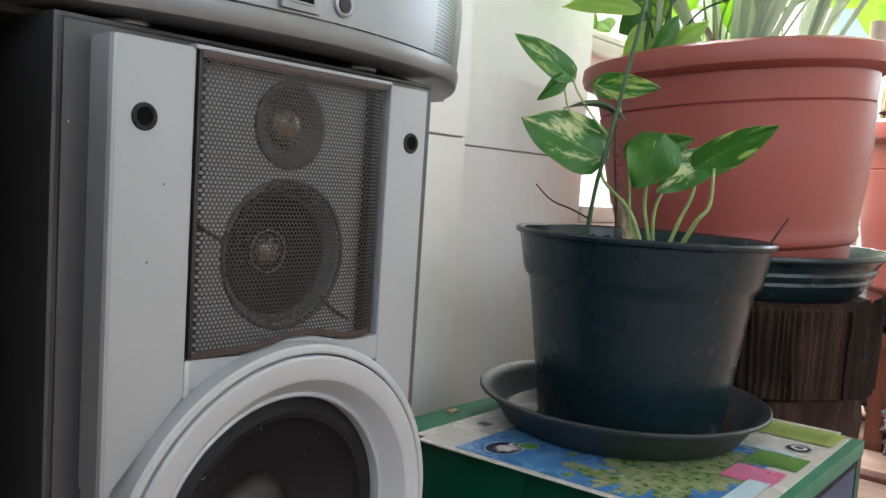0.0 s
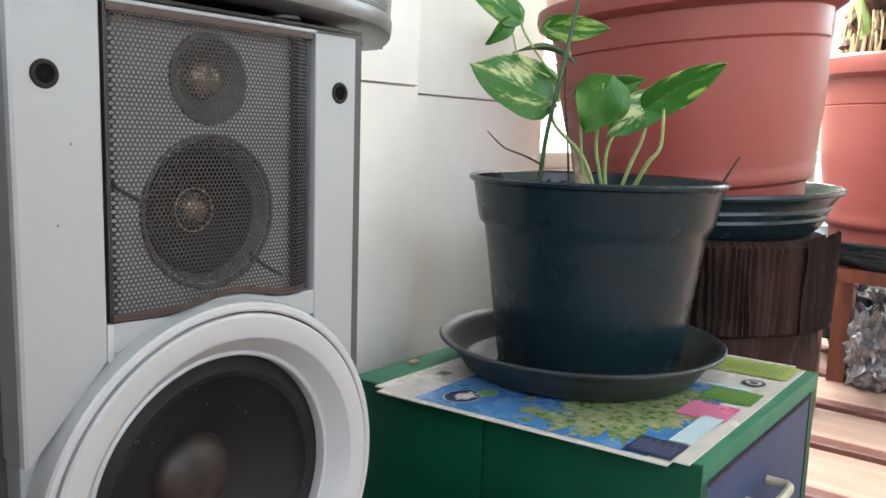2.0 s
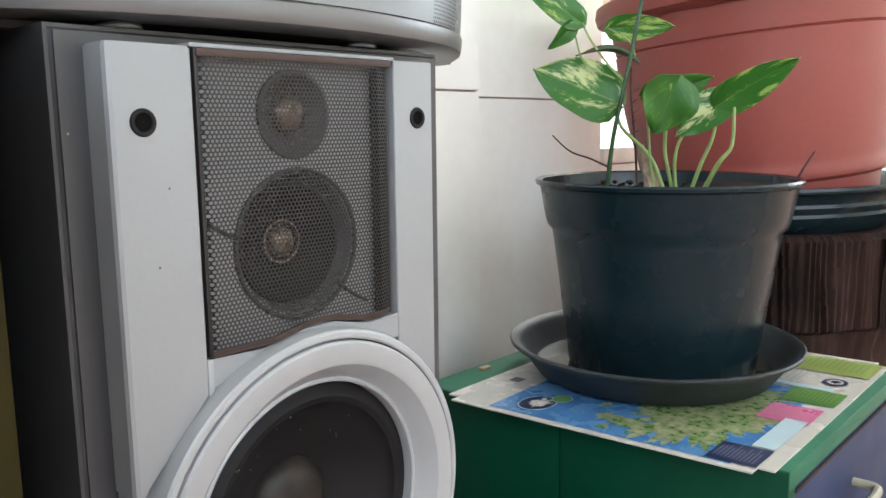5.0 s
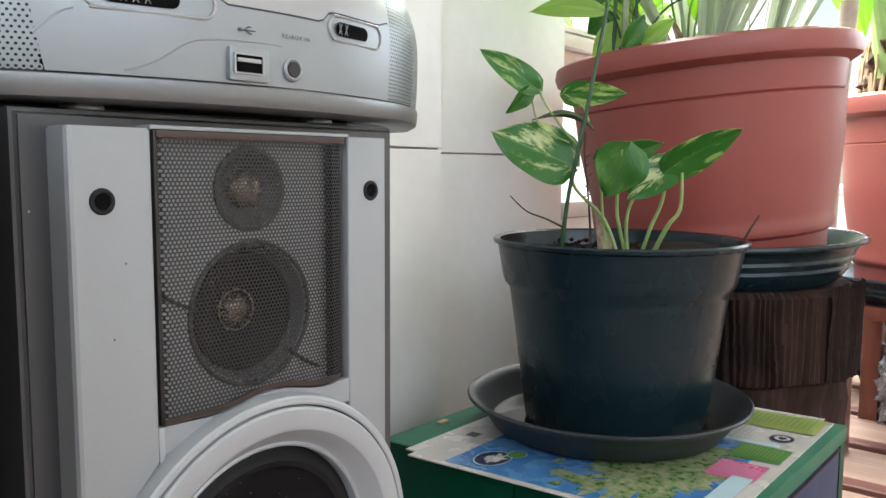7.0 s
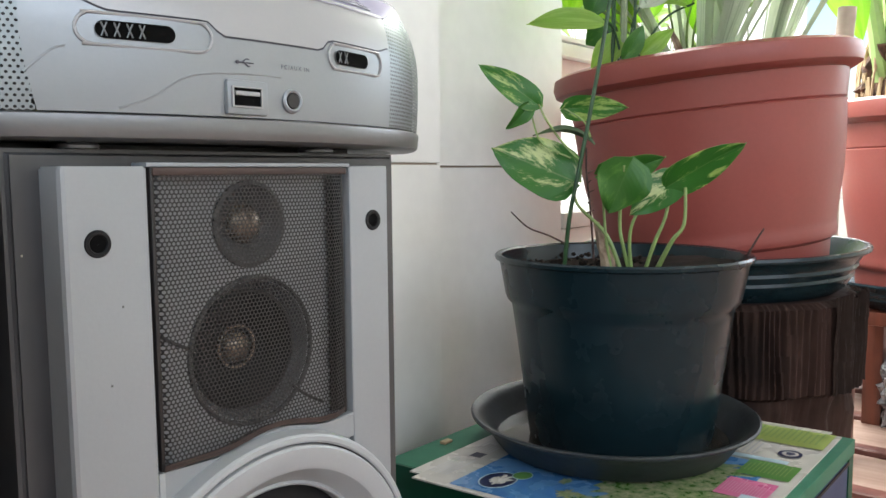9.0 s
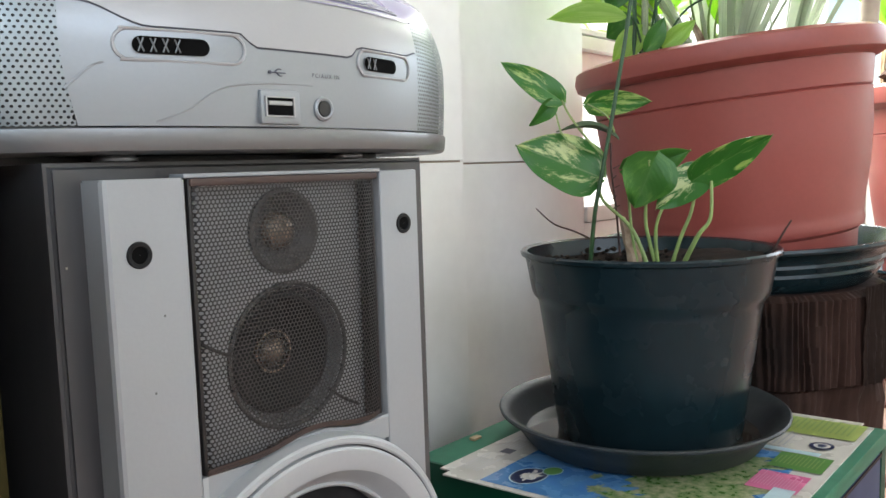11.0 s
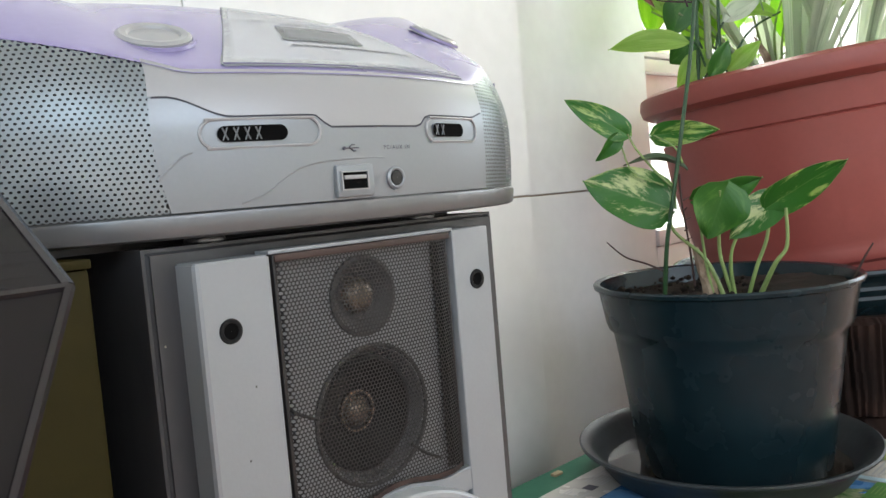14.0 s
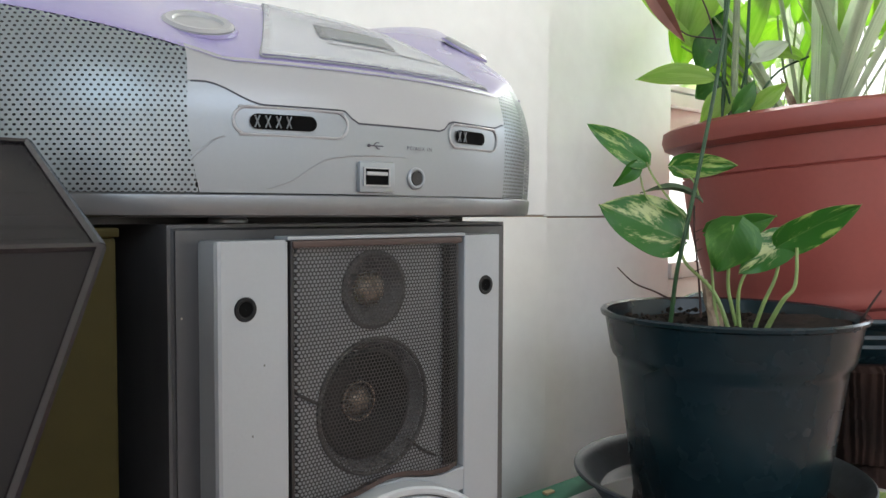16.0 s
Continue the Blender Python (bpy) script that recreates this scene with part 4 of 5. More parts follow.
def printed_map():
    """A laminated sheet with a printed coast, lying askew on the cabinet."""
    org, turn = Vector((0.5985, 0.2215, TOP + 0.0012)), radians(0.6)
    m = Matrix.Translation(org) @ Matrix.Rotation(turn, 4, "Z") @ Matrix.Diagonal((0.96, 1, 1, 1))
    t = thing("printed_map", (0.78, 0.35, TOP), "laminated printed map sheet lying on the cabinet", "map")
    layer = [0.0]

    def flat(name, pts, material, parent, label="", h=0.0002):
        layer[0] += 0.00006
        bm = bmesh.new()
        a = [bm.verts.new(m @ Vector((u, v, 0.0007 + layer[0]))) for u, v in pts]
        if len(pts) < 5:
            bm.faces.new(a)
        else:
            mid = bm.verts.new(m @ Vector((sum(p[0] for p in pts) / len(pts), sum(p[1] for p in pts) / len(pts), 0.0007 + layer[0])))
            for p, q in zip(a, a[1:] + a[:1]):
                bm.faces.new((mid, p, q))
        return part(name, bm, material, parent, label, smooth=0)

    def quad(u0, u1, v0, v1):
        return [(u0, v0), (u1, v0), (u1, v1), (u0, v1)]

    def blob(cu, cv, ru, rv, rough, seed, n=170):
        return [(cu + ru * math.cos(a) * k, cv + rv * math.sin(a) * k) for a, k in ((2 * math.pi * q / n, 1 + rough * noise.fractal(Vector((2.2 * math.cos(2 * math.pi * q / n) + seed, 2.2 * math.sin(2 * math.pi * q / n), seed)), 0.45, 2.2, 7)) for q in range(n))]

    base = box(0, 0.366, 0, 0.294, -0.0009, 0.0004)
    bmesh.ops.bevel(base, geom=[e for e in base.edges if abs(e.verts[0].co.z - e.verts[1].co.z) > 0.001], offset=0.012, segments=6, affect="EDGES")
    bmesh.ops.transform(base, matrix=m, verts=base.verts[:])
    part("sheet", base, PAPER, t, "white laminated sheet", smooth=0)
    sea = flat("sea", quad(0.006, 0.225, 0.030, 0.245), SEA, t, "blue printed sea")
    flat("land", blob(0.105, 0.088, 0.095, 0.050, 0.5, 3.1), LAND, t, "green printed land")
    flat("land", blob(0.165, 0.100, 0.060, 0.060, 0.45, 7.7), LAND, t, "green printed land")
    for cu_, cv_, ru_, sd_ in ((0.055, 0.060, 0.012, 1.2), (0.030, 0.085, 0.008, 2.6), (0.045, 0.150, 0.010, 3.4), (0.070, 0.165, 0.007, 4.4), (0.020, 0.140, 0.006, 6.1)):
        flat("land", blob(cu_, cv_, ru_, ru_ * 0.7, 0.6, sd_, 60), LAND, t)
    flat("land", blob(0.040, 0.125, 0.012, 0.02, 0.6, 5.2), LAND, t)
    ring = flat("inset_map", blob(0.038, 0.214, 0.022, 0.016, 0, 1, 28), PRINT_PALE, t, "round inset map")
    flat("inset_sea", blob(0.038, 0.214, 0.0205, 0.0148, 0, 1, 28), PRINT_NAVY, t)
    flat("inset_land", blob(0.040, 0.213, 0.012, 0.008, 0.7, 2, 40), PAPER, t)
    flat("inset_map", blob(0.060, 0.202, 0.011, 0.009, 0, 1, 24), PRINT_PALE, t)
    flat("inset_sea", blob(0.060, 0.202, 0.0098, 0.008, 0, 1, 24), PRINT_GREEN, t)
    navy = flat("text_block", quad(0.008, 0.047, 0.012, 0.050), PRINT_NAVY, t, "navy block of small print")
    pink = flat("text_block", quad(0.121, 0.168, 0.010, 0.052), PRINT_PINK, t, "pink block of small print")
    flat("beach", quad(0.050, 0.130, 0.012, 0.030), PRINT_PALE, t)
    grn = flat("text_block", quad(0.182, 0.226, 0.006, 0.052), PRINT_GREEN, t, "green block of small print")
    flat("pale_block", quad(0.228, 0.238, 0.02, 0.12), PRINT_PALE, t)
    lime = flat("text_block", quad(0.292, 0.350, -0.0 + 0.004, 0.20), PRINT_LIME, t, "lime block of small print")
    flat("logo", blob(0.262, 0.026, 0.012, 0.011, 0, 1, 24), PRINT_NAVY, t)
    flat("logo", blob(0.262, 0.026, 0.008, 0.0075, 0, 1, 24), PAPER, t)
    flat("logo", blob(0.262, 0.026, 0.0045, 0.004, 0.3, 1, 24), PRINT_NAVY, t)
    rnd = random.Random(8)
    for u0, u1, v0, v1, rows, material in ((0.012, 0.044, 0.015, 0.047, 11, PRINT_DIM), (0.126, 0.165, 0.013, 0.049, 14, PRINT_ROSE), (0.187, 0.222, 0.010, 0.048, 11, PRINT_LEAF), (0.298, 0.345, 0.010, 0.19, 34, PRINT_LEAF), (0.010, 0.060, 0.250, 0.272, 6, PRINT_GREY), (0.230, 0.285, 0.05, 0.12, 14, PRINT_GREY), (0.08, 0.20, 0.250, 0.272, 6, PRINT_GREY)):
        for k in range(rows):
            v = v0 + (v1 - v0) * (k + 0.3) / rows
            flat("text_bar", quad(u0, u0 + (u1 - u0) * rnd.uniform(0.6, 1), v, v + (v1 - v0) / rows * 0.36), material, t)
    flat("barcode", quad(0.062, 0.075, 0.250, 0.262), INK, t)


printed_map()
for nm in ("drawer_cabinet", "printed_map"):
    ob = bpy.data.objects[nm]
    rack = Matrix.Identity(4)
    rack[0][1] = -0.07
    c = Matrix.Translation((0, 0.2 - ob.location.y, 0))
    for ch in ob.children_recursive:
        ch.data.transform(c @ rack @ c.inverted())
chip = tagged(part("wood_chip", box(0.664, 0.677, 0.538, 0.545, TOP, TOP + 0.003, 0.0011), ROOT), "small pale wood chip on the green cabinet top", "wood chip")


# ---- black pot with its saucer and pothos ----
PX, PY = 0.7725, 0.3965
MAPZ = TOP + 0.0032


def saucer():
    s = thing("plant_saucer", (PX, PY, MAPZ), "dusty dark grey plastic plant saucer on the map", "plant saucer")
    sx, sy = PX - 0.0020, PY + 0.0080
    b = lathe([(0.0001, 0.0), (0.1078, 0.0), (0.1161, 0.003), (0.1306, 0.023), (0.1381, 0.0295), (0.1433, 0.0315), (0.1438, 0.0335), (0.1422, 0.0348), (0.1366, 0.0335), (0.1294, 0.027), (0.1162, 0.008), (0.1098, 0.005), (0.0001, 0.004)], 96, "Z", (sx, sy, MAPZ))
    part("dish", b, SAUCER_BLACK, s)
    part("water", lathe([(0.0001, 0.0085), (0.1160, 0.0085)], 64, "Z", (sx, sy, MAPZ)), WATER, s, "shallow brown water")


WATER = mat("shallow_water", (0.035, 0.03, 0.025), 0.04, vary=0.1, bump=0.0)
saucer()
P0 = MAPZ + 0.0092


def black_pot():
    s = thing("flower_pot", (PX, PY, P0), "dark blue-black plastic flower pot on its saucer", "flower pot")
    h = 0.5595 - P0
    b = lathe([(0.0001, 0), (0.0882, 0), (0.0913, 0.004), (0.1031, 0.095), (0.1082, h - 0.054), (0.1093, h - 0.048), (0.1139, h - 0.043), (0.1157, h - 0.038), (0.1206, h - 0.010), (0.1219, h - 0.005), (0.1257, h - 0.003), (0.1264, h), (0.1247, h + 0.002), (0.1195, h + 0.0005), (0.1175, h - 0.006), (0.1113, h - 0.036), (0.1103, h - 0.04), (0.0001, h - 0.04)], 96, "Z", (PX, PY, P0))
    part("pot_body", b, POT_BLACK, s)
    soil = lathe([(0.0001, 0.006), (0.03, 0.004), (0.06, 0.006), (0.09, 0.003), (0.1135, 0.0)], 64, "Z", (PX, PY, P0 + h - 0.017))
    for v in soil.verts:
        v.co.z += 0.006 * noise.noise(v.co * 60) + 0.008 * max(0, (v.co.x - PX) * 0.5 - (v.co.y - PY)) / 0.1
    part("soil", soil, SOIL, s, "dark crumbly potting soil")
    rnd = random.Random(5)
    for k in range(120):
        a, r = rnd.uniform(0, 6.28), 0.105 * math.sqrt(rnd.uniform(0.03, 1))
        p = Vector((PX + r * math.cos(a), PY + r * math.sin(a), P0 + h - 0.012 + rnd.uniform(0, 0.004)))
        b = bmesh.new()
        bmesh.ops.create_icosphere(b, subdivisions=1, radius=rnd.uniform(0.002, 0.005), matrix=Matrix.Translation(p) @ Matrix.Diagonal((1, rnd.uniform(0.5, 1), 0.7, 1)))
        part("soil_crumb", b, SOIL, s, smooth=0)
    for k in range(7):
        a, z = rnd.uniform(2.6, 5.6), rnd.uniform(0.02, h - 0.06)
        r = 0.0893 + 0.0115 * min(1, z / 0.095) + 0.0055 * max(0, (z - 0.095) / 0.04)
        b = bmesh.new()
        bmesh.ops.create_icosphere(b, subdivisions=1, radius=rnd.uniform(0.0003, 0.0006), matrix=Matrix.Translation((PX + r * math.cos(a), PY + r * math.sin(a), P0 + z)))
        part("dust_fleck", b, PAPER, s)


black_pot()
VIEW = Vector((-0.86, -0.50, 0.12))


def pothos():
    p = thing("pothos_plant", (0.7298, 0.3942, 0.5412), "young variegated pothos plant growing in the black pot", "plant")
    rows = (
        ((0.7191, 0.4203, 0.6338), (0.6752, 0.4851, 0.6668), 0.062, VARIEGATED_PALE, 0.35, 0.05, 0.10, 0.30),
        ((0.6999, 0.4465, 0.7060), (0.6668, 0.4941, 0.7464), 0.028, VARIEGATED, 0.35, 0.10, 0.10, 0.1),
        ((0.6960, 0.4538, 0.7074), (0.6831, 0.4718, 0.6826), 0.017, PLAIN_LEAF, 0.35, 0.3, 0.4, -0.5),
        ((0.7479, 0.4497, 0.7057), (0.7799, 0.3950, 0.7072), 0.028, VARIEGATED, 0.35, -0.14, 0.1, 0.5),
        ((0.7311, 0.4028, 0.6720), (0.6999, 0.4493, 0.6897), 0.013, STAKE_LEAF, 0.0, 0.35, 0.5, 1.1),
        ((0.7307, 0.3991, 0.6390), (0.7618, 0.3449, 0.6529), 0.036, PLAIN_LEAF, 0.35, 0.12, 0.2, 0.7),
        ((0.7060, 0.3545, 0.6497), (0.7023, 0.3732, 0.6042), 0.050, PLAIN_LEAF, 0.35, 0.1, 0.2, -0.2),
        ((0.7506, 0.3293, 0.6359), (0.7227, 0.3625, 0.6026), 0.036, VARIEGATED_PALE, 0.35, 0.05, 0.15, 0.2),
        ((0.7447, 0.3371, 0.6280), (0.7440, 0.2647, 0.6682), 0.034, VARIEGATED, 0.35, -0.10, 0.15, 0.35),
    )
    for base, tip, w, material, heart, curl, fold, roll in rows:
        part("leaf", leaf(base, tip, w * 1.03, VIEW, curl, fold, heart, roll, 0.6), material, p)
    part("long_stem", tube([(0.7072, 0.4235, 0.5457), (0.7083, 0.4180, 0.5989), (0.7147, 0.4129, 0.6397), (0.7252, 0.4057, 0.7010), (0.7410, 0.3972, 0.7909), (0.7550, 0.3896, 0.9056), (0.7597, 0.3818, 1.0286)], 0.0022, 10, 0.0017), STAKE_G, p, "long dark green stem")
    for pts, r0, r1 in (
        (((0.7363, 0.3755, 0.5403), (0.7300, 0.3903, 0.5821), (0.7166, 0.4142, 0.6110), (0.7169, 0.4184, 0.6317)), 0.0022, 0.0013),
        (((0.7391, 0.3682, 0.5400), (0.7291, 0.3721, 0.5711), (0.7231, 0.3732, 0.5969), (0.7020, 0.3588, 0.6478)), 0.0022, 0.0014),
        (((0.7370, 0.3661, 0.5399), (0.7310, 0.3669, 0.5708), (0.7268, 0.3630, 0.5913), (0.7287, 0.3559, 0.6084)), 0.0020, 0.0013),
        (((0.7387, 0.3578, 0.5395), (0.7384, 0.3458, 0.5750), (0.7434, 0.3373, 0.6003), (0.7466, 0.3338, 0.6299)), 0.0020, 0.0014),
        (((0.7436, 0.3505, 0.5392), (0.7412, 0.3392, 0.5603), (0.7388, 0.3280, 0.5794), (0.7426, 0.3189, 0.5944), (0.7450, 0.3194, 0.6273)), 0.0026, 0.0014),
        (((0.7337, 0.3857, 0.5438), (0.7299, 0.3905, 0.5770), (0.7241, 0.3925, 0.6285), (0.7308, 0.4000, 0.6411)), 0.0016, 0.0010),
        (((0.7220, 0.4123, 0.6499), (0.7134, 0.4282, 0.6692), (0.7037, 0.4418, 0.6924), (0.6999, 0.4475, 0.7071)), 0.0013, 0.0009),
        (((0.7172, 0.4225, 0.6555), (0.7016, 0.4450, 0.6700), (0.6969, 0.4523, 0.6929), (0.6960, 0.4538, 0.7064)), 0.0010, 0.0007),
        (((0.7271, 0.4069, 0.6753), (0.7340, 0.4185, 0.6912), (0.7478, 0.4486, 0.7057)), 0.0010, 0.0008),
    ):
        part("stalk", tube(pts, r0, 8, r1), STEM_G, p)
    part("dry_stub", tube([(0.7369, 0.3901, 0.5378), (0.7351, 0.3932, 0.5626), (0.7333, 0.3978, 0.5752), (0.7284, 0.4002, 0.5938)], 0.0085, 7, 0.003), DRY, p, "dry brown stub")
    part("twig", tube([(0.7093, 0.4192, 0.5722), (0.7050, 0.4396, 0.5813), (0.7007, 0.4601, 0.5884), (0.6963, 0.4772, 0.6035)], 0.0011, 6, 0.0006), TWIG, p)
    part("twig", tube([(0.7304, 0.4039, 0.5570), (0.7265, 0.4052, 0.5982), (0.7217, 0.4076, 0.6394), (0.7208, 0.4075, 0.6651)], 0.0011, 6, 0.0008), TWIG, p)
    for k in range(5):
        z = 0.605 + k * 0.009
        part("twig_bud", tube([(0.684, 0.385, z), (0.6845 + 0.003 * (-1) ** k, 0.380, z + 0.003)], 0.0007, 5, 0.0003), TWIG, p)
    part("twig", tube([(0.8236, 0.2979, 0.5414), (0.8263, 0.2851, 0.5696), (0.8292, 0.2760, 0.5867)], 0.0015, 6, 0.0008), TWIG, p)


STAKE_LEAF = leaf_mat("folded_dark_leaf", (0.05, 0.09, 0.04), (0.10, 0.14, 0.07), 0.15, 60, 0.2)
pothos()


# ---- terracotta pots on their stands ----
def planter(at, tilt, r, h, label, stand):
    """A big terracotta-coloured planter with its black saucer. r: the rim's radius."""
    s = thing("planter", at, label, "planter")
    k = r / 0.197
    prof = [(0.0001, 0), (0.136 * k, 0), (0.140 * k, 0.004), (0.145 * k, h * 0.15), (0.1515 * k, h * 0.165), (0.154 * k, h * 0.19), (0.1525 * k, h * 0.215), (0.154 * k, h * 0.25), (0.1655 * k, h * 0.45), (0.1712 * k, h * 0.60), (0.1738 * k, h * 0.742), (0.1745 * k, h * 0.754), (0.1712 * k, h * 0.760), (0.1735 * k, h * 0.767), (0.1782 * k, h * 0.884), (0.184 * k, h * 0.886), (0.1945 * k, h * 0.908), (0.1972 * k, h * 0.945), (0.1945 * k, h * 0.985), (0.186 * k, h), (0.178 * k, h * 0.99), (0.172 * k, h * 0.93), (0.168 * k, h * 0.86), (0.0001, h * 0.86)]
    b = lathe(prof, 96)
    bmesh.ops.transform(b, matrix=Matrix.Translation(at) @ tilt, verts=b.verts[:])
    part("planter_body", b, TERRACOTTA, s)
    b = lathe([(0.0001, 0.0), (0.05, 0.004), (0.1, -0.002), (0.15, 0.003), (0.172 * k, 0.0)], 48)
    for v in b.verts:
        v.co.z += h * 0.88 + 0.01 * noise.noise(v.co * 30)
    bmesh.ops.transform(b, matrix=Matrix.Translation(at) @ tilt, verts=b.verts[:])
    part("soil", b, SOIL, s)
    return s


def planter_saucer(at, tilt, r, label):
    s = thing("planter_saucer", at, label, "plant saucer")
    b = lathe([(0.0001, 0.0), (r * 0.80, 0.0), (r * 0.84, 0.006), (r * 0.90, 0.022), (r * 0.895, 0.026), (r * 0.925, 0.034), (r * 0.92, 0.038), (r * 0.955, 0.048), (r, 0.053), (r, 0.057), (r * 0.97, 0.0575), (r * 0.90, 0.040), (r * 0.82, 0.011), (0.0001, 0.010)], 80)
    bmesh.ops.transform(b, matrix=Matrix.Translation(at) @ tilt, verts=b.verts[:])
    part("dish", b, POT_BLACK, s)
    b = lathe([(r * 1.001, 0.0525), (r * 1.006, 0.055), (r * 1.001, 0.0585), (r * 0.985, 0.0592), (r * 0.972, 0.0582)], 96)
    bmesh.ops.transform(b, matrix=Matrix.Translation(at) @ tilt, verts=b.verts[:])
    part("rim", b, POT_BLACK, s)


AX = Vector((1.155, 0.4457, 0))
TILT = Matrix.Rotation(radians(-5.6), 4, Vector((0.78, 0.62, 0)).normalized())
TILT_DISH = Matrix.Rotation(radians(-1.8), 4, Vector((0.55, 0.83, 0)).normalized())


def bark_stump():
    s = thing("bark_stump", (AX.x, AX.y, FLOOR), "rough dark bark-covered tree stump stand", "stump")
    bm = bmesh.new()
    rnd = random.Random(3)
    n, levels = 960, [FLOOR, 0.11, 0.19, 0.25, 0.29, 0.33, 0.35, 0.362, 0.368, 0.385, 0.40, 0.42, 0.445, 0.460, 0.475, 0.481]
    rings = []
    for z in levels:
        ring = []
        for k in range(n):
            a = 2 * math.pi * k / n
            r = 0.181 + 0.010 * noise.noise(Vector((2 * math.cos(a), 2 * math.sin(a), 1.0)))
            if z > 0.365:
                r += 0.0030 * math.sin(a * 128 + 5 * noise.noise(Vector((a * 7, z * 14, 1)))) * (0.7 + 0.9 * noise.noise(Vector((a * 9, z * 9, 2)))) + 0.006 * noise.noise(Vector((a * 6, z * 5, 4))) + 0.002 * noise.noise(Vector((a * 40, z * 60, 3)))
            else:
                r -= 0.012 - 0.018 * noise.noise(Vector((a * 4, z * 14, 5))) - 0.004 * noise.noise(Vector((a * 16, z * 40, 6)))
            if z > 0.478:
                r -= 0.012
            ring.append(bm.verts.new((AX.x + r * math.cos(a), AX.y + r * math.sin(a), z)))
        rings.append(ring)
    for a, b in zip(rings, rings[1:]):
        for k in range(n):
            bm.faces.new((a[k], a[(k + 1) % n], b[(k + 1) % n], b[k]))
    bm.faces.new(rings[-1])
    part("stump_body", bm, BARK, s, "ridged dark bark", smooth=25)
    # a weathered slab of bark standing proud
    slab = bmesh.new()
    g = []
    for i in range(61):
        a = radians(-112 + 34 * i / 60)
        row = []
        for j in range(13):
            z = 0.366 + 0.122 * j / 12 + 0.008 * noise.noise(Vector((i * 0.22, 3, 0))) * (1 if j < 2 or j > 10 else 0.3)
            r = 0.188 + 0.0018 * math.sin(i * 1.3 + 2 * noise.noise(Vector((i * 0.1, j * 0.5, 1)))) + 0.007 * noise.noise(Vector((i * 0.09, j * 0.16, 9)))
            row.append(slab.verts.new((AX.x + r * math.cos(a), AX.y + r * math.sin(a), z)))
        g.append(row)
    for i in range(60):
        for j in range(12):
            slab.faces.new((g[i][j], g[i + 1][j], g[i + 1][j + 1], g[i][j + 1]))
    bmesh.ops.solidify(slab, geom=slab.faces[:], thickness=0.012)
    part("bark_slab", slab, BARK_END, s, "grey weathered bark slab", smooth=20)


bark_stump()
planter_saucer((AX.x, AX.y, 0.4815), TILT_DISH, 0.195, "black ribbed plastic saucer on the stump")
planter((AX.x, AX.y, 0.4975), TILT, 0.202, 0.2945, "large terracotta-coloured plastic planter leaning on its saucer", None)
CX2, CY2 = 2.119, 0.302


def stool():
    s = thing("stool", (CX2, CY2, FLOOR), "red-brown wooden stool carrying a planter", "stool")
    part("seat", box(CX2 - 0.19, CX2 + 0.19, CY2 - 0.19, CY2 + 0.19, 0.310, 0.340, 0.004), STOOL, s)
    for sx in (-1, 1):
        for sy in (-1, 1):
            x, y = CX2 + sx * 0.16, CY2 + sy * 0.16
            part("leg", box(x - 0.022, x + 0.022, y - 0.022, y + 0.022, FLOOR, 0.310, 0.003), STOOL, s)
            part("peg", lathe([(0.008, -0.003), (0.006, -0.006), (0.0001, -0.007)], 12, "Y", (x, y - 0.0215, 0.25)), STOOL, s)


stool()
FLAT = Matrix.Identity(4)
planter_saucer((CX2, CY2, 0.341), FLAT, 0.238, "black ribbed plastic saucer on the stool")
planter((CX2, CY2, 0.353), FLAT, 0.241, 0.441, "tall terracotta-coloured plastic planter on a stool", None)


SZ = 0.75


def broad_plant(name, at, label, count, height, size, material, seed, spread=0.5):
    p = thing(name, at, label, "plant")
    rnd = random.Random(seed)
    for k in range(count):
        a = rnd.uniform(0, 2 * math.pi)
        top = Vector(at) + Vector((math.cos(a) * spread * rnd.uniform(0.1, 1), math.sin(a) * spread * rnd.uniform(0.1, 0.6), height * rnd.uniform(0.62, 1)))
        part("stalk", tube([at, (Vector(at) * 0.4 + top * 0.6) + Vector((0, 0, 0.05)), top], 0.004, 6, 0.002), STEM_G, p)
        d = Vector((math.cos(a), math.sin(a) * 0.5, rnd.uniform(-0.6, 0.5))).normalized()
        part("leaf", leaf(top, top + d * size * rnd.uniform(0.7, 1.2), size * rnd.uniform(0.35, 0.5), (-0.6, -0.6, 0.6), rnd.uniform(0, 0.3), 0.15, 0.1, rnd.uniform(-0.6, 0.6), 0.5), material, p)
    return p


def lily(at, label, fans, seed, extra):
    """Pale strap leaves rising in a fan from a sheath."""
    p = thing("lily_plant", at, label, "plant")
    for base, lean, ln, w, droop in fans:
        part("leaf", strap(base, lean, ln, w, droop), STRAP_LEAF, p)
    rnd = random.Random(seed)
    for k in range(extra):
        a = rnd.uniform(0, 6.28)
        part("leaf", strap((at[0] + 0.025 * math.cos(a), at[1] + 0.025 * math.sin(a), at[2]), (0.55 * math.cos(a), 0.55 * math.sin(a), 1), rnd.uniform(0.3, 0.42), rnd.uniform(0.014, 0.026), rnd.uniform(0.2, 0.7)), STRAP_LEAF, p)
    part("dry_sheath", leaf((at[0] - 0.022, at[1] + 0.012, at[2] + 0.02), (at[0] - 0.026, at[1] + 0.034, at[2] + 0.085), 0.010, (-0.8, -0.5, 0.2), 0.3, 0.4, 0.0), DRY, p)
    return p


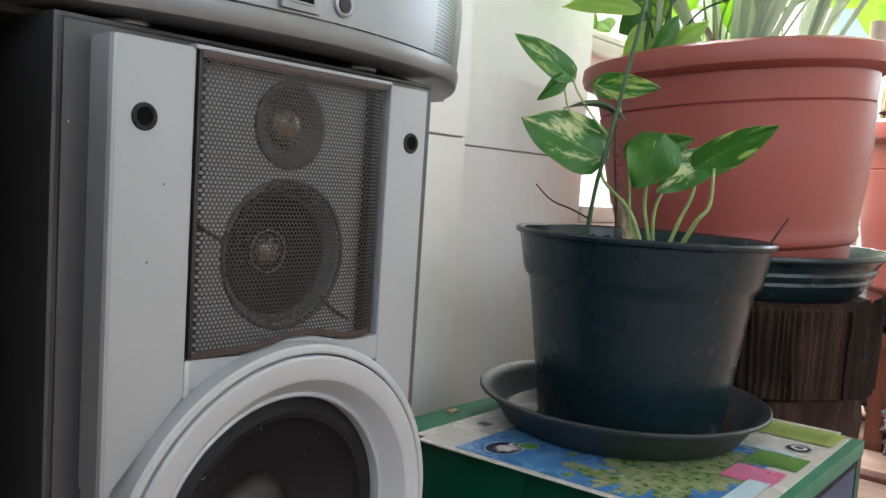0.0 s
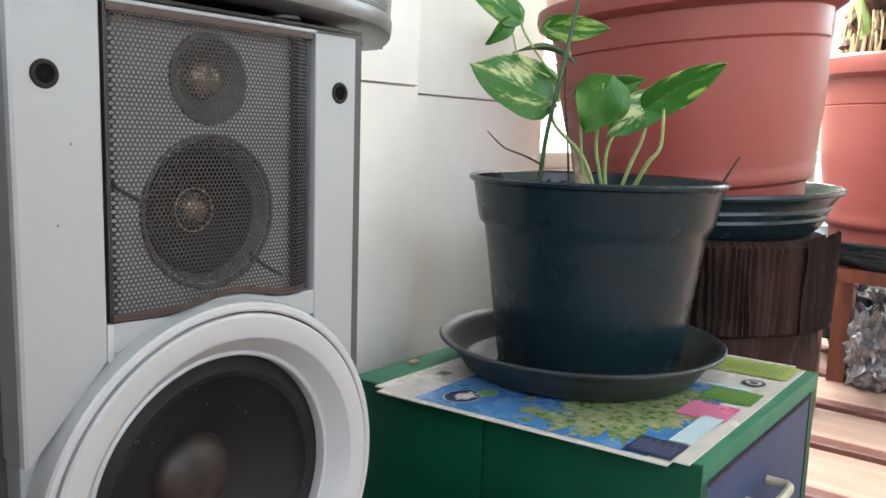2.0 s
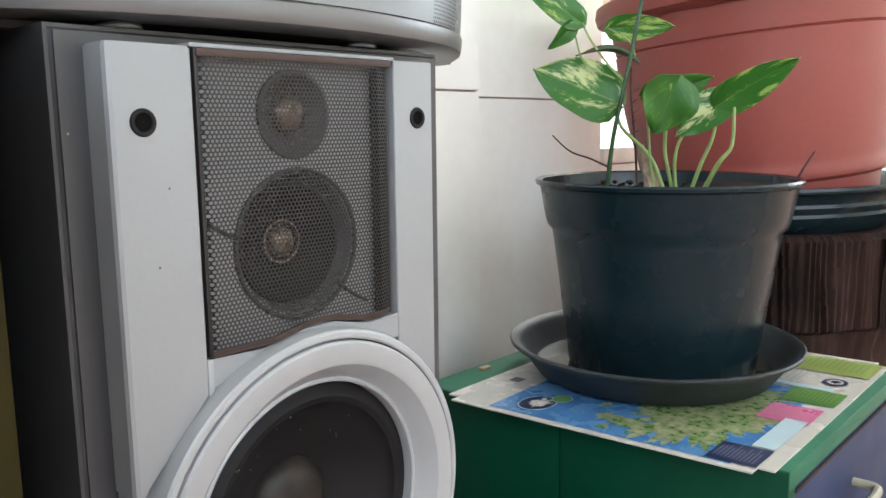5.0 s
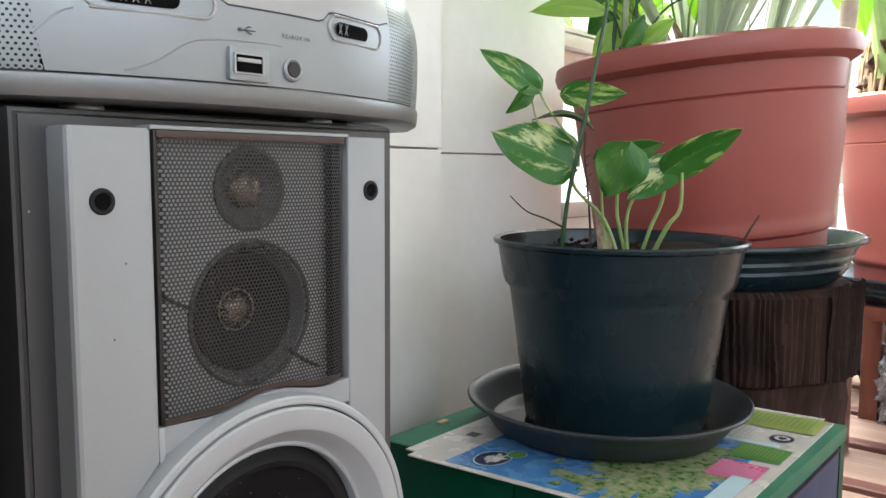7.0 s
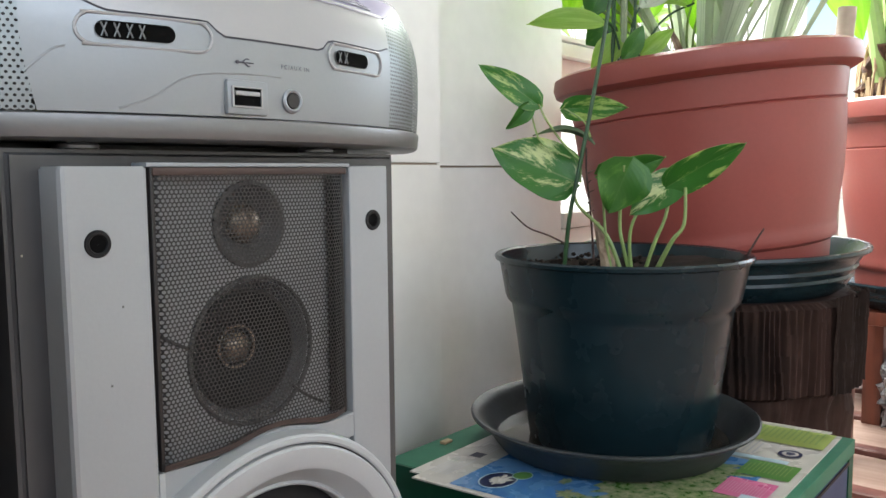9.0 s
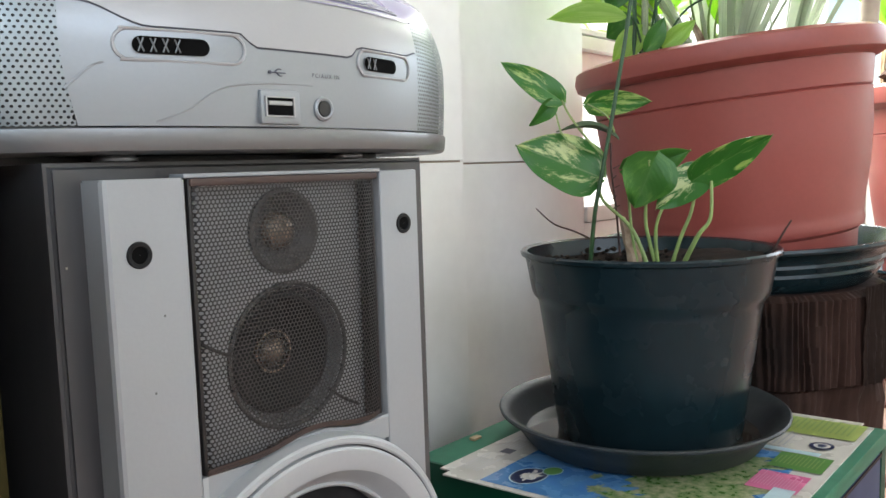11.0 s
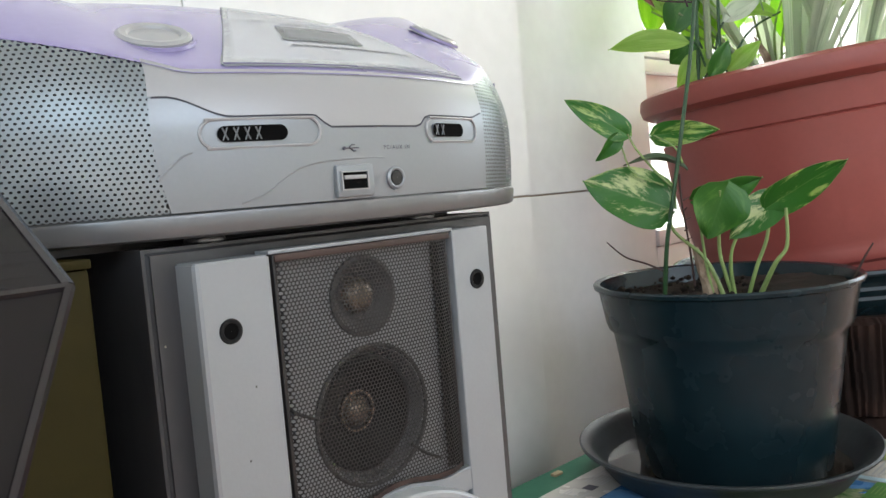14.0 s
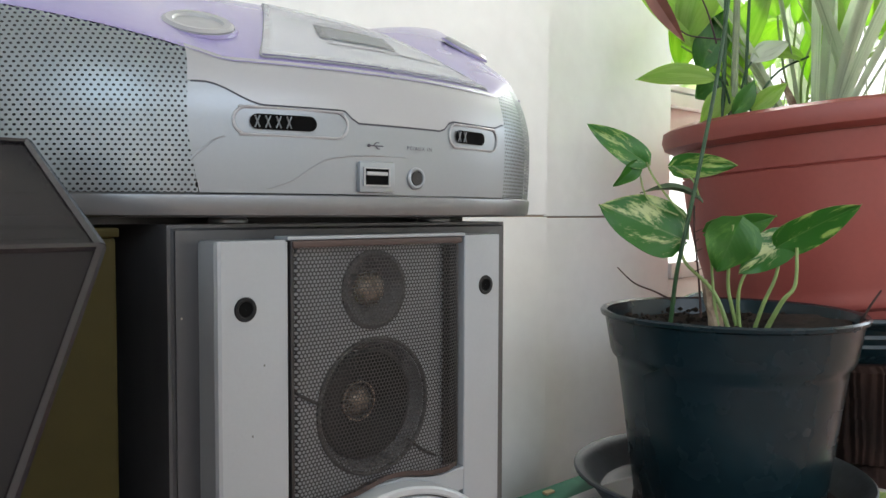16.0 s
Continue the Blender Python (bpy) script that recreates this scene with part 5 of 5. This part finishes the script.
lily((1.0681, 0.4380, SZ), "pale grey-green strap-leaved plant in the planter", (
    ((1.0556, 0.4383, SZ), (0.00, 0.01, 1), 0.46, 0.040, 0.10), ((1.0636, 0.4298, SZ), (0.05, -0.05, 1), 0.44, 0.038, 0.12),
    ((1.0603, 0.4506, SZ), (-0.08, 0.16, 1), 0.44, 0.036, 0.2), ((1.0605, 0.4547, SZ), (-0.14, 0.50, 1), 0.40, 0.026, 0.2),
    ((1.0757, 0.4213, SZ), (0.06, -0.20, 1), 0.42, 0.032, 0.2), ((1.0818, 0.4170, SZ), (0.10, -0.42, 1), 0.40, 0.022, 0.2),
    ((1.0522, 0.4570, SZ), (-0.05, 0.75, 1), 0.36, 0.020, 0.1), ((1.0864, 0.4294, SZ), (0.02, 0.02, 1), 0.40, 0.020, 0.05)), 3, 9)
lily((1.1580, 0.3989, SZ), "smaller strap-leaved plant in the planter", (
    ((1.1520, 0.4053, SZ), (-0.02, 0.05, 1), 0.40, 0.016, 0.1), ((1.1501, 0.4095, SZ), (-0.12, 0.38, 1), 0.30, 0.016, 0.3),
    ((1.1580, 0.3989, SZ), (0.05, -0.12, 1), 0.40, 0.018, 0.1), ((1.1630, 0.3947, SZ), (0.1, -0.5, 1), 0.34, 0.018, 0.3)), 5, 8)
lily((1.1939, 0.5101, SZ), "strap-leaved plant at the back of the planter", (), 8, 9)
lp = thing("broad_leaf_plant", (0.9802, 0.4988, SZ), "yellow-green broad-leaved plant in the planter", "plant")
for base, tip, w, material, curl, roll in (
    ((0.9393, 0.5058, 0.8235), (0.8898, 0.5884, 0.8326), 0.034, LIME_LEAF, 0.22, 0.35),
    ((1.0538, 0.6242, 0.8614), (1.0632, 0.5989, 1.0247), 0.056, LIME_LEAF, 0.15, 0.2),
    ((1.0204, 0.5736, 0.8493), (1.0343, 0.5468, 0.9292), 0.046, PLAIN_LEAF, 0.15, 0.1),
    ((0.9497, 0.4880, 0.7764), (0.9605, 0.4652, 0.8175), 0.026, PLAIN_LEAF, 0.15, 0.5),
    ((0.9680, 0.4974, 0.8136), (0.9505, 0.5330, 0.7680), 0.034, LIME_LEAF, 0.12, 0.0),
    ((0.9775, 0.4798, 0.7840), (0.9938, 0.4428, 0.8152), 0.024, LIME_LEAF, 0.10, 0.2),
    ((1.0598, 0.4458, 0.8559), (1.0047, 0.4952, 0.8687), 0.028, LIME_LEAF, 0.5, 0.5),
    ((1.0029, 0.5311, 0.8332), (0.9884, 0.5616, 0.8079), 0.040, PLAIN_LEAF, 0.15, -0.2),
    ((1.1299, 0.5792, 0.8588), (1.1593, 0.5233, 0.9333), 0.060, LIME_LEAF, 0.2, 0.2),
    ((0.9907, 0.4871, 0.8459), (1.0418, 0.4607, 0.8803), 0.030, STRAP_LEAF, 0.2, -0.3),
):
    part("leaf", leaf(base, tip, w, VIEW, curl, 0.14, 0.0, roll, 0.4), material, lp)
    part("stalk", tube([(0.9769, 0.4958, SZ), tuple(0.5 * (a + b) for a, b in zip((0.975, 0.50, SZ + 0.05), base)), base], 0.0018, 6, 0.0013), STAKE_G, lp)
for k, (x, y, r) in enumerate(((0.0, 0.006, 0.0030), (0.008, -0.004, 0.0048), (0.016, -0.002, 0.0022), (0.022, -0.012, 0.0022))):
    part("stalk", tube([(0.962 + x, 0.503 + y, SZ), (0.963 + x, 0.502 + y, SZ + 0.12), (0.963 + x * 1.6, 0.502 + y, SZ + 0.33)], r, 7, r * 0.8), STEM_GREY if k == 1 else STAKE_G, lp)
part("dried_leaf", leaf((0.8894, 0.5839, 0.9537), (0.9192, 0.5405, 0.8683), 0.022, VIEW, 0.2, 0.3, 0.0, 0.3), DRIED_LEAF, lp, "dried reddish brown leaf")
part("red_stalk", tube([(0.8488, 0.4526, 0.8478), (0.8878, 0.5111, 0.8663), (0.9173, 0.5420, 0.8818)], 0.0011, 6, 0.0008), TWIG, lp)
part("red_stalk", tube([(0.8458, 0.4559, 0.8438), (0.8658, 0.4795, 0.8878), (0.8829, 0.5083, 0.9300)], 0.0011, 6, 0.0008), TWIG, lp)
part("cane", tube([(1.520, 0.3905, FLOOR), (1.5206, 0.3905, 0.5903), (1.5243, 0.3758, 0.9104)], 0.0145, 12), TUBE, thing("garden_cane", (1.520, 0.3905, FLOOR), "thick pale cane beside the planter", "cane"))
part("leaf", leaf((1.4750, 0.4852, 0.9452), (1.6981, 0.3387, 1.0090), 0.05, VIEW, 0.22, 0.10, 0.0, 0.5, 0.3), LIME_LEAF, lp)
part("stalk", tube([(1.1406, 0.4801, SZ), (1.2672, 0.5030, 0.8749), (1.3923, 0.5041, 0.9098), (1.4750, 0.4852, 0.9452)], 0.003, 6, 0.002), STEM_G, lp)
rnd_lp = random.Random(21)
for k in range(13):
    b0 = Vector((1.01 + 0.023 * k + rnd_lp.uniform(-0.01, 0.01), 0.585 - 0.016 * k + rnd_lp.uniform(-0.02, 0.02), rnd_lp.uniform(0.80, 0.93)))
    d0 = Vector((rnd_lp.uniform(-0.3, 0.5), rnd_lp.uniform(-0.6, 0.6), rnd_lp.uniform(0.3, 1.0))).normalized()
    part("leaf", leaf(b0, b0 + d0 * rnd_lp.uniform(0.12, 0.18), rnd_lp.uniform(0.045, 0.075), VIEW, rnd_lp.uniform(0.1, 0.35), 0.14, 0.0, rnd_lp.uniform(-0.5, 0.5), 0.4), LIME_LEAF, lp)
    part("stalk", tube([(1.13 + 0.004 * k, 0.49, SZ), tuple(0.5 * (Vector((1.13, 0.50, SZ + 0.04)) + b0)), tuple(b0)], 0.002, 6, 0.0014), STEM_G, lp)


def root_crown():
    """A fern-like crown of pale roots and brown husk with thick green stalks."""
    z0 = 0.353 + 0.441 * 0.86
    p = thing("rooted_plant", (CX2, CY2, z0), "thick-stalked plant with pale aerial roots in the tall planter", "plant")
    rnd = random.Random(12)
    cx, cy = CX2 - 0.06, CY2 + 0.075
    b = bmesh.new()
    bmesh.ops.create_icosphere(b, subdivisions=4, radius=0.085, matrix=Matrix.Translation((cx, cy, z0 + 0.13)) @ Matrix.Diagonal((1, 1, 1.7, 1)))
    for v in b.verts:
        v.co += (v.co - Vector((cx, cy, z0 + 0.13))) * 0.35 * noise.fractal(v.co * 28, 0.6, 2.1, 4)
    part("husk", b, HUSK, p, "brown fibrous husk")

    def inside(q):
        """Keeps a root within the planter's wall."""
        v = Vector((q[0] - CX2, q[1] - CY2, 0))
        f = min(1, 0.185 / max(v.length, 1e-6))
        return (CX2 + v.x * f, CY2 + v.y * f, q[2])

    for k in range(150):
        a = rnd.uniform(0, 2 * math.pi)
        zt = z0 + rnd.uniform(0.06, 0.2)
        r0, r1 = rnd.uniform(0.06, 0.09), rnd.uniform(0.09, 0.14)
        part("root", tube([inside(q) for q in ((cx + r0 * math.cos(a), cy + r0 * math.sin(a), zt), (cx + r1 * 0.85 * math.cos(a + 0.1), cy + r1 * 0.85 * math.sin(a + 0.1), zt - 0.05), (cx + r1 * math.cos(a + rnd.uniform(-0.2, 0.2)), cy + r1 * math.sin(a), z0 - 0.005))], rnd.uniform(0.002, 0.0045), 5, 0.0018), ROOT, p)
    for k in range(7):
        a = 2 * math.pi * k / 7 + rnd.uniform(-0.2, 0.2)
        q = Vector((cx + 0.05 * math.cos(a), cy + 0.05 * math.sin(a), z0 + 0.17))
        e = q + Vector((0.22 * math.cos(a), 0.22 * math.sin(a), 0.5))
        part("stalk", tube([q, q + Vector((0.05 * math.cos(a), 0.05 * math.sin(a), 0.2)), e], 0.019, 8, 0.010), THICK_STALK, p)
        part("leaf", leaf(e, e + Vector((0.28 * math.cos(a), 0.28 * math.sin(a), 0.04)), 0.2, (-0.5, -0.5, 0.7), 0.4, 0.15, 0.3, 0), LIME_LEAF, p)


root_crown()
rp = bpy.data.objects["rooted_plant"]
part("stalk", tube([(2.0123, 0.4171, 0.8337), (1.9874, 0.4269, 0.9268), (1.9423, 0.4451, 1.0719)], 0.020, 10, 0.015), THICK_STALK, rp)
part("stalk", tube([(2.0429, 0.3834, 0.9450), (2.0537, 0.3820, 1.0168), (2.0963, 0.3859, 1.1399), (2.1498, 0.3779, 1.4063)], 0.024, 10, 0.016), THICK_STALK, rp)
part("leaf", leaf((1.8400, 0.4839, 1.0847), (1.8361, 0.4197, 0.9022), 0.085, VIEW, 0.2, 0.12, 0.1, 0.3, 0.3), LIME_LEAF, rp)
part("petiole", tube([(1.9423, 0.4455, 1.0616), (1.8916, 0.4691, 1.1145), (1.8400, 0.4839, 1.0847)], 0.006, 8, 0.003), THICK_STALK, rp)


def crumpled(name, at, size, material, label, category, seed):
    b = bmesh.new()
    bmesh.ops.create_icosphere(b, subdivisions=4, radius=1, matrix=Matrix.Diagonal((*size, 1)))
    for v in b.verts:
        k = noise.voronoi(v.co * 22 + Vector((seed, 0, 0)))[0]
        v.co *= 0.75 + 0.6 * (k[1] - k[0]) + 0.25 * noise.noise(v.co * 9)
        v.co.z = max(v.co.z, -size[2] * 0.8)
    bmesh.ops.translate(b, verts=b.verts[:], vec=Vector(at) + Vector((0, 0, size[2] * 0.8)))
    t = thing(name, at, label, category)
    part("bag_body", b, material, t, smooth=0)
    top = Vector(at) + Vector((0, 0, size[2] * 1.55))
    part("knot", lathe([(size[0] * 0.30, -0.02), (size[0] * 0.12, 0.0), (size[0] * 0.10, 0.008), (size[0] * 0.22, 0.03), (size[0] * 0.34, 0.045)], 14, "Z", top, wobble=0.25), material, t, smooth=0)


crumpled("plastic_bag", (2.275, 0.377, FLOOR), (0.10, 0.08, 0.13), FOIL, "crumpled shiny grey plastic bag under the stool", "plastic bag", 1)
crumpled("dark_bag", (2.53, 0.46, FLOOR), (0.16, 0.12, 0.17), BAG_DARK, "dark crumpled bag behind the stool", "bag", 4)


def dark_jar():
    t = thing("dark_jar", (1.19, 0.088, FLOOR), "round dark clay jar beside the drawer cabinet", "jar")
    part("jar_body", lathe([(0.0001, 0), (0.05, 0), (0.075, 0.03), (0.083, 0.07), (0.078, 0.11), (0.06, 0.14), (0.045, 0.15), (0.04, 0.145), (0.0001, 0.10)], 48, "Z", (1.19, 0.088, FLOOR)), BAG_DARK, t)


dark_jar()


def clear_tray():
    """The corner of a clear plastic box in front of the cabinet."""
    t = thing("plastic_box", (0.47, 0.29, FLOOR), "clear plastic storage box with a pale rim", "storage box")
    m = Matrix.Translation((0.583, 0.348, 0.003)) @ Matrix.Rotation(radians(-20), 4, "Z")
    for b, material, nm in ((box(-0.20, 0, -0.16, -0.156, FLOOR, 0.297), SHEET, "box_wall"), (box(-0.20, 0, -0.004, 0, FLOOR, 0.297), SHEET, "box_wall"), (box(-0.004, 0, -0.156, -0.004, FLOOR, 0.297), SHEET, "box_wall"), (box(-0.20, -0.196, -0.156, -0.004, FLOOR, 0.297), SHEET, "box_wall"), (box(-0.20, 0.004, -0.004, 0.004, 0.2972, 0.301, 0.001), SHEET, "rim"), (box(-0.003, 0.005, -0.164, -0.0045, 0.2972, 0.301, 0.001), SHEET, "rim"), (box(-0.196, -0.004, -0.156, -0.004, FLOOR, FLOOR + 0.26), BOOM_BASE, "contents")):
        bmesh.ops.transform(b, matrix=m, verts=b.verts[:])
        part(nm, b, material, t)


clear_tray()


# ---- garden outside the window ----
# added backdrop: hides the blue sky and gives the window its white glare
tagged(part("garden_wall", box(0.2, 12.0, 3.4, 3.55, -0.05, 4.4), BACKDROP_WHITE), "white backdrop wall added outside for the window's glare", "wall", kind="structure")
for k, (x, y, hgt, sd) in enumerate(((2.2, 2.3, 1.3, 1), (2.9, 2.4, 1.4, 2), (3.25, 2.3, 1.3, 3), (4.95, 2.6, 1.5, 4), (2.5, 2.9, 1.6, 5), (5.2, 2.5, 1.5, 7), (3.9, 2.95, 1.7, 8))):
    broad_plant("garden_plant", (x, y, -0.05), "sunlit bright green broad-leaved garden plant", 26, hgt + 0.75, 0.34, GARDEN_LEAF, sd, 0.55)

# ---- wall tiles and floor planks, the repeated pieces ----
def tiles(parent, x_edges, z_edges, y):
    shared = {}
    for xa, xb in zip(x_edges, x_edges[1:]):
        for za, zb in zip(z_edges, z_edges[1:]):
            key = (round(xb - xa, 4), round(zb - za, 4))
            if key not in shared:
                b = box(0.0006, xb - xa - 0.0006, 0, 0.006, 0.0012, zb - za - 0.0012, 0.0008, 1)
                ob = part("tile", b, TILE, parent, smooth=0)
                shared[key] = ob.data
            else:
                ob = new("tile", shared[key])
                ob.parent = parent
            ob.location = (xa, y - 0.0060, za)


tiles(bpy.data.objects["wall_pilaster"], [0.787 - 0.43 * k for k in range(5, -1, -1)], [FLOOR, 0.1534, 0.6534, 1.1534, 1.6534, 2.1534, CEIL], 0.649)
tiles(bpy.data.objects["wall_window"], [0.788, 1.203], [FLOOR, 0.1510, 0.6510, 1.1510, 1.6510, 2.1510, CEIL], 0.734)
tiles(bpy.data.objects["wall_window"], [1.203, 1.63, 2.06, 2.49, 2.92, 3.35, 3.78, 4.21, 4.4], [FLOOR, 0.151, 0.548], 0.734)


def planks():
    board = part("plank", box(0, 0.226, 0, 3.27, -0.012, 0.0, 0.003, 1), PLANK, floor, smooth=0)
    bar = part("plank_bar", box(0, 0.046, 0, 3.27, -0.012, 0.012, 0.007, 3), PLANK_BAR, floor)
    for k in range(22):
        for first, dx in ((board, 0.0), (bar, 0.2275)):
            ob = first if k == 0 else new(first.name.split(".")[0], first.data)
            ob.parent = floor
            ob.location = (-1.795 + 0.275 * k + dx, -2.395, FLOOR)


planks()
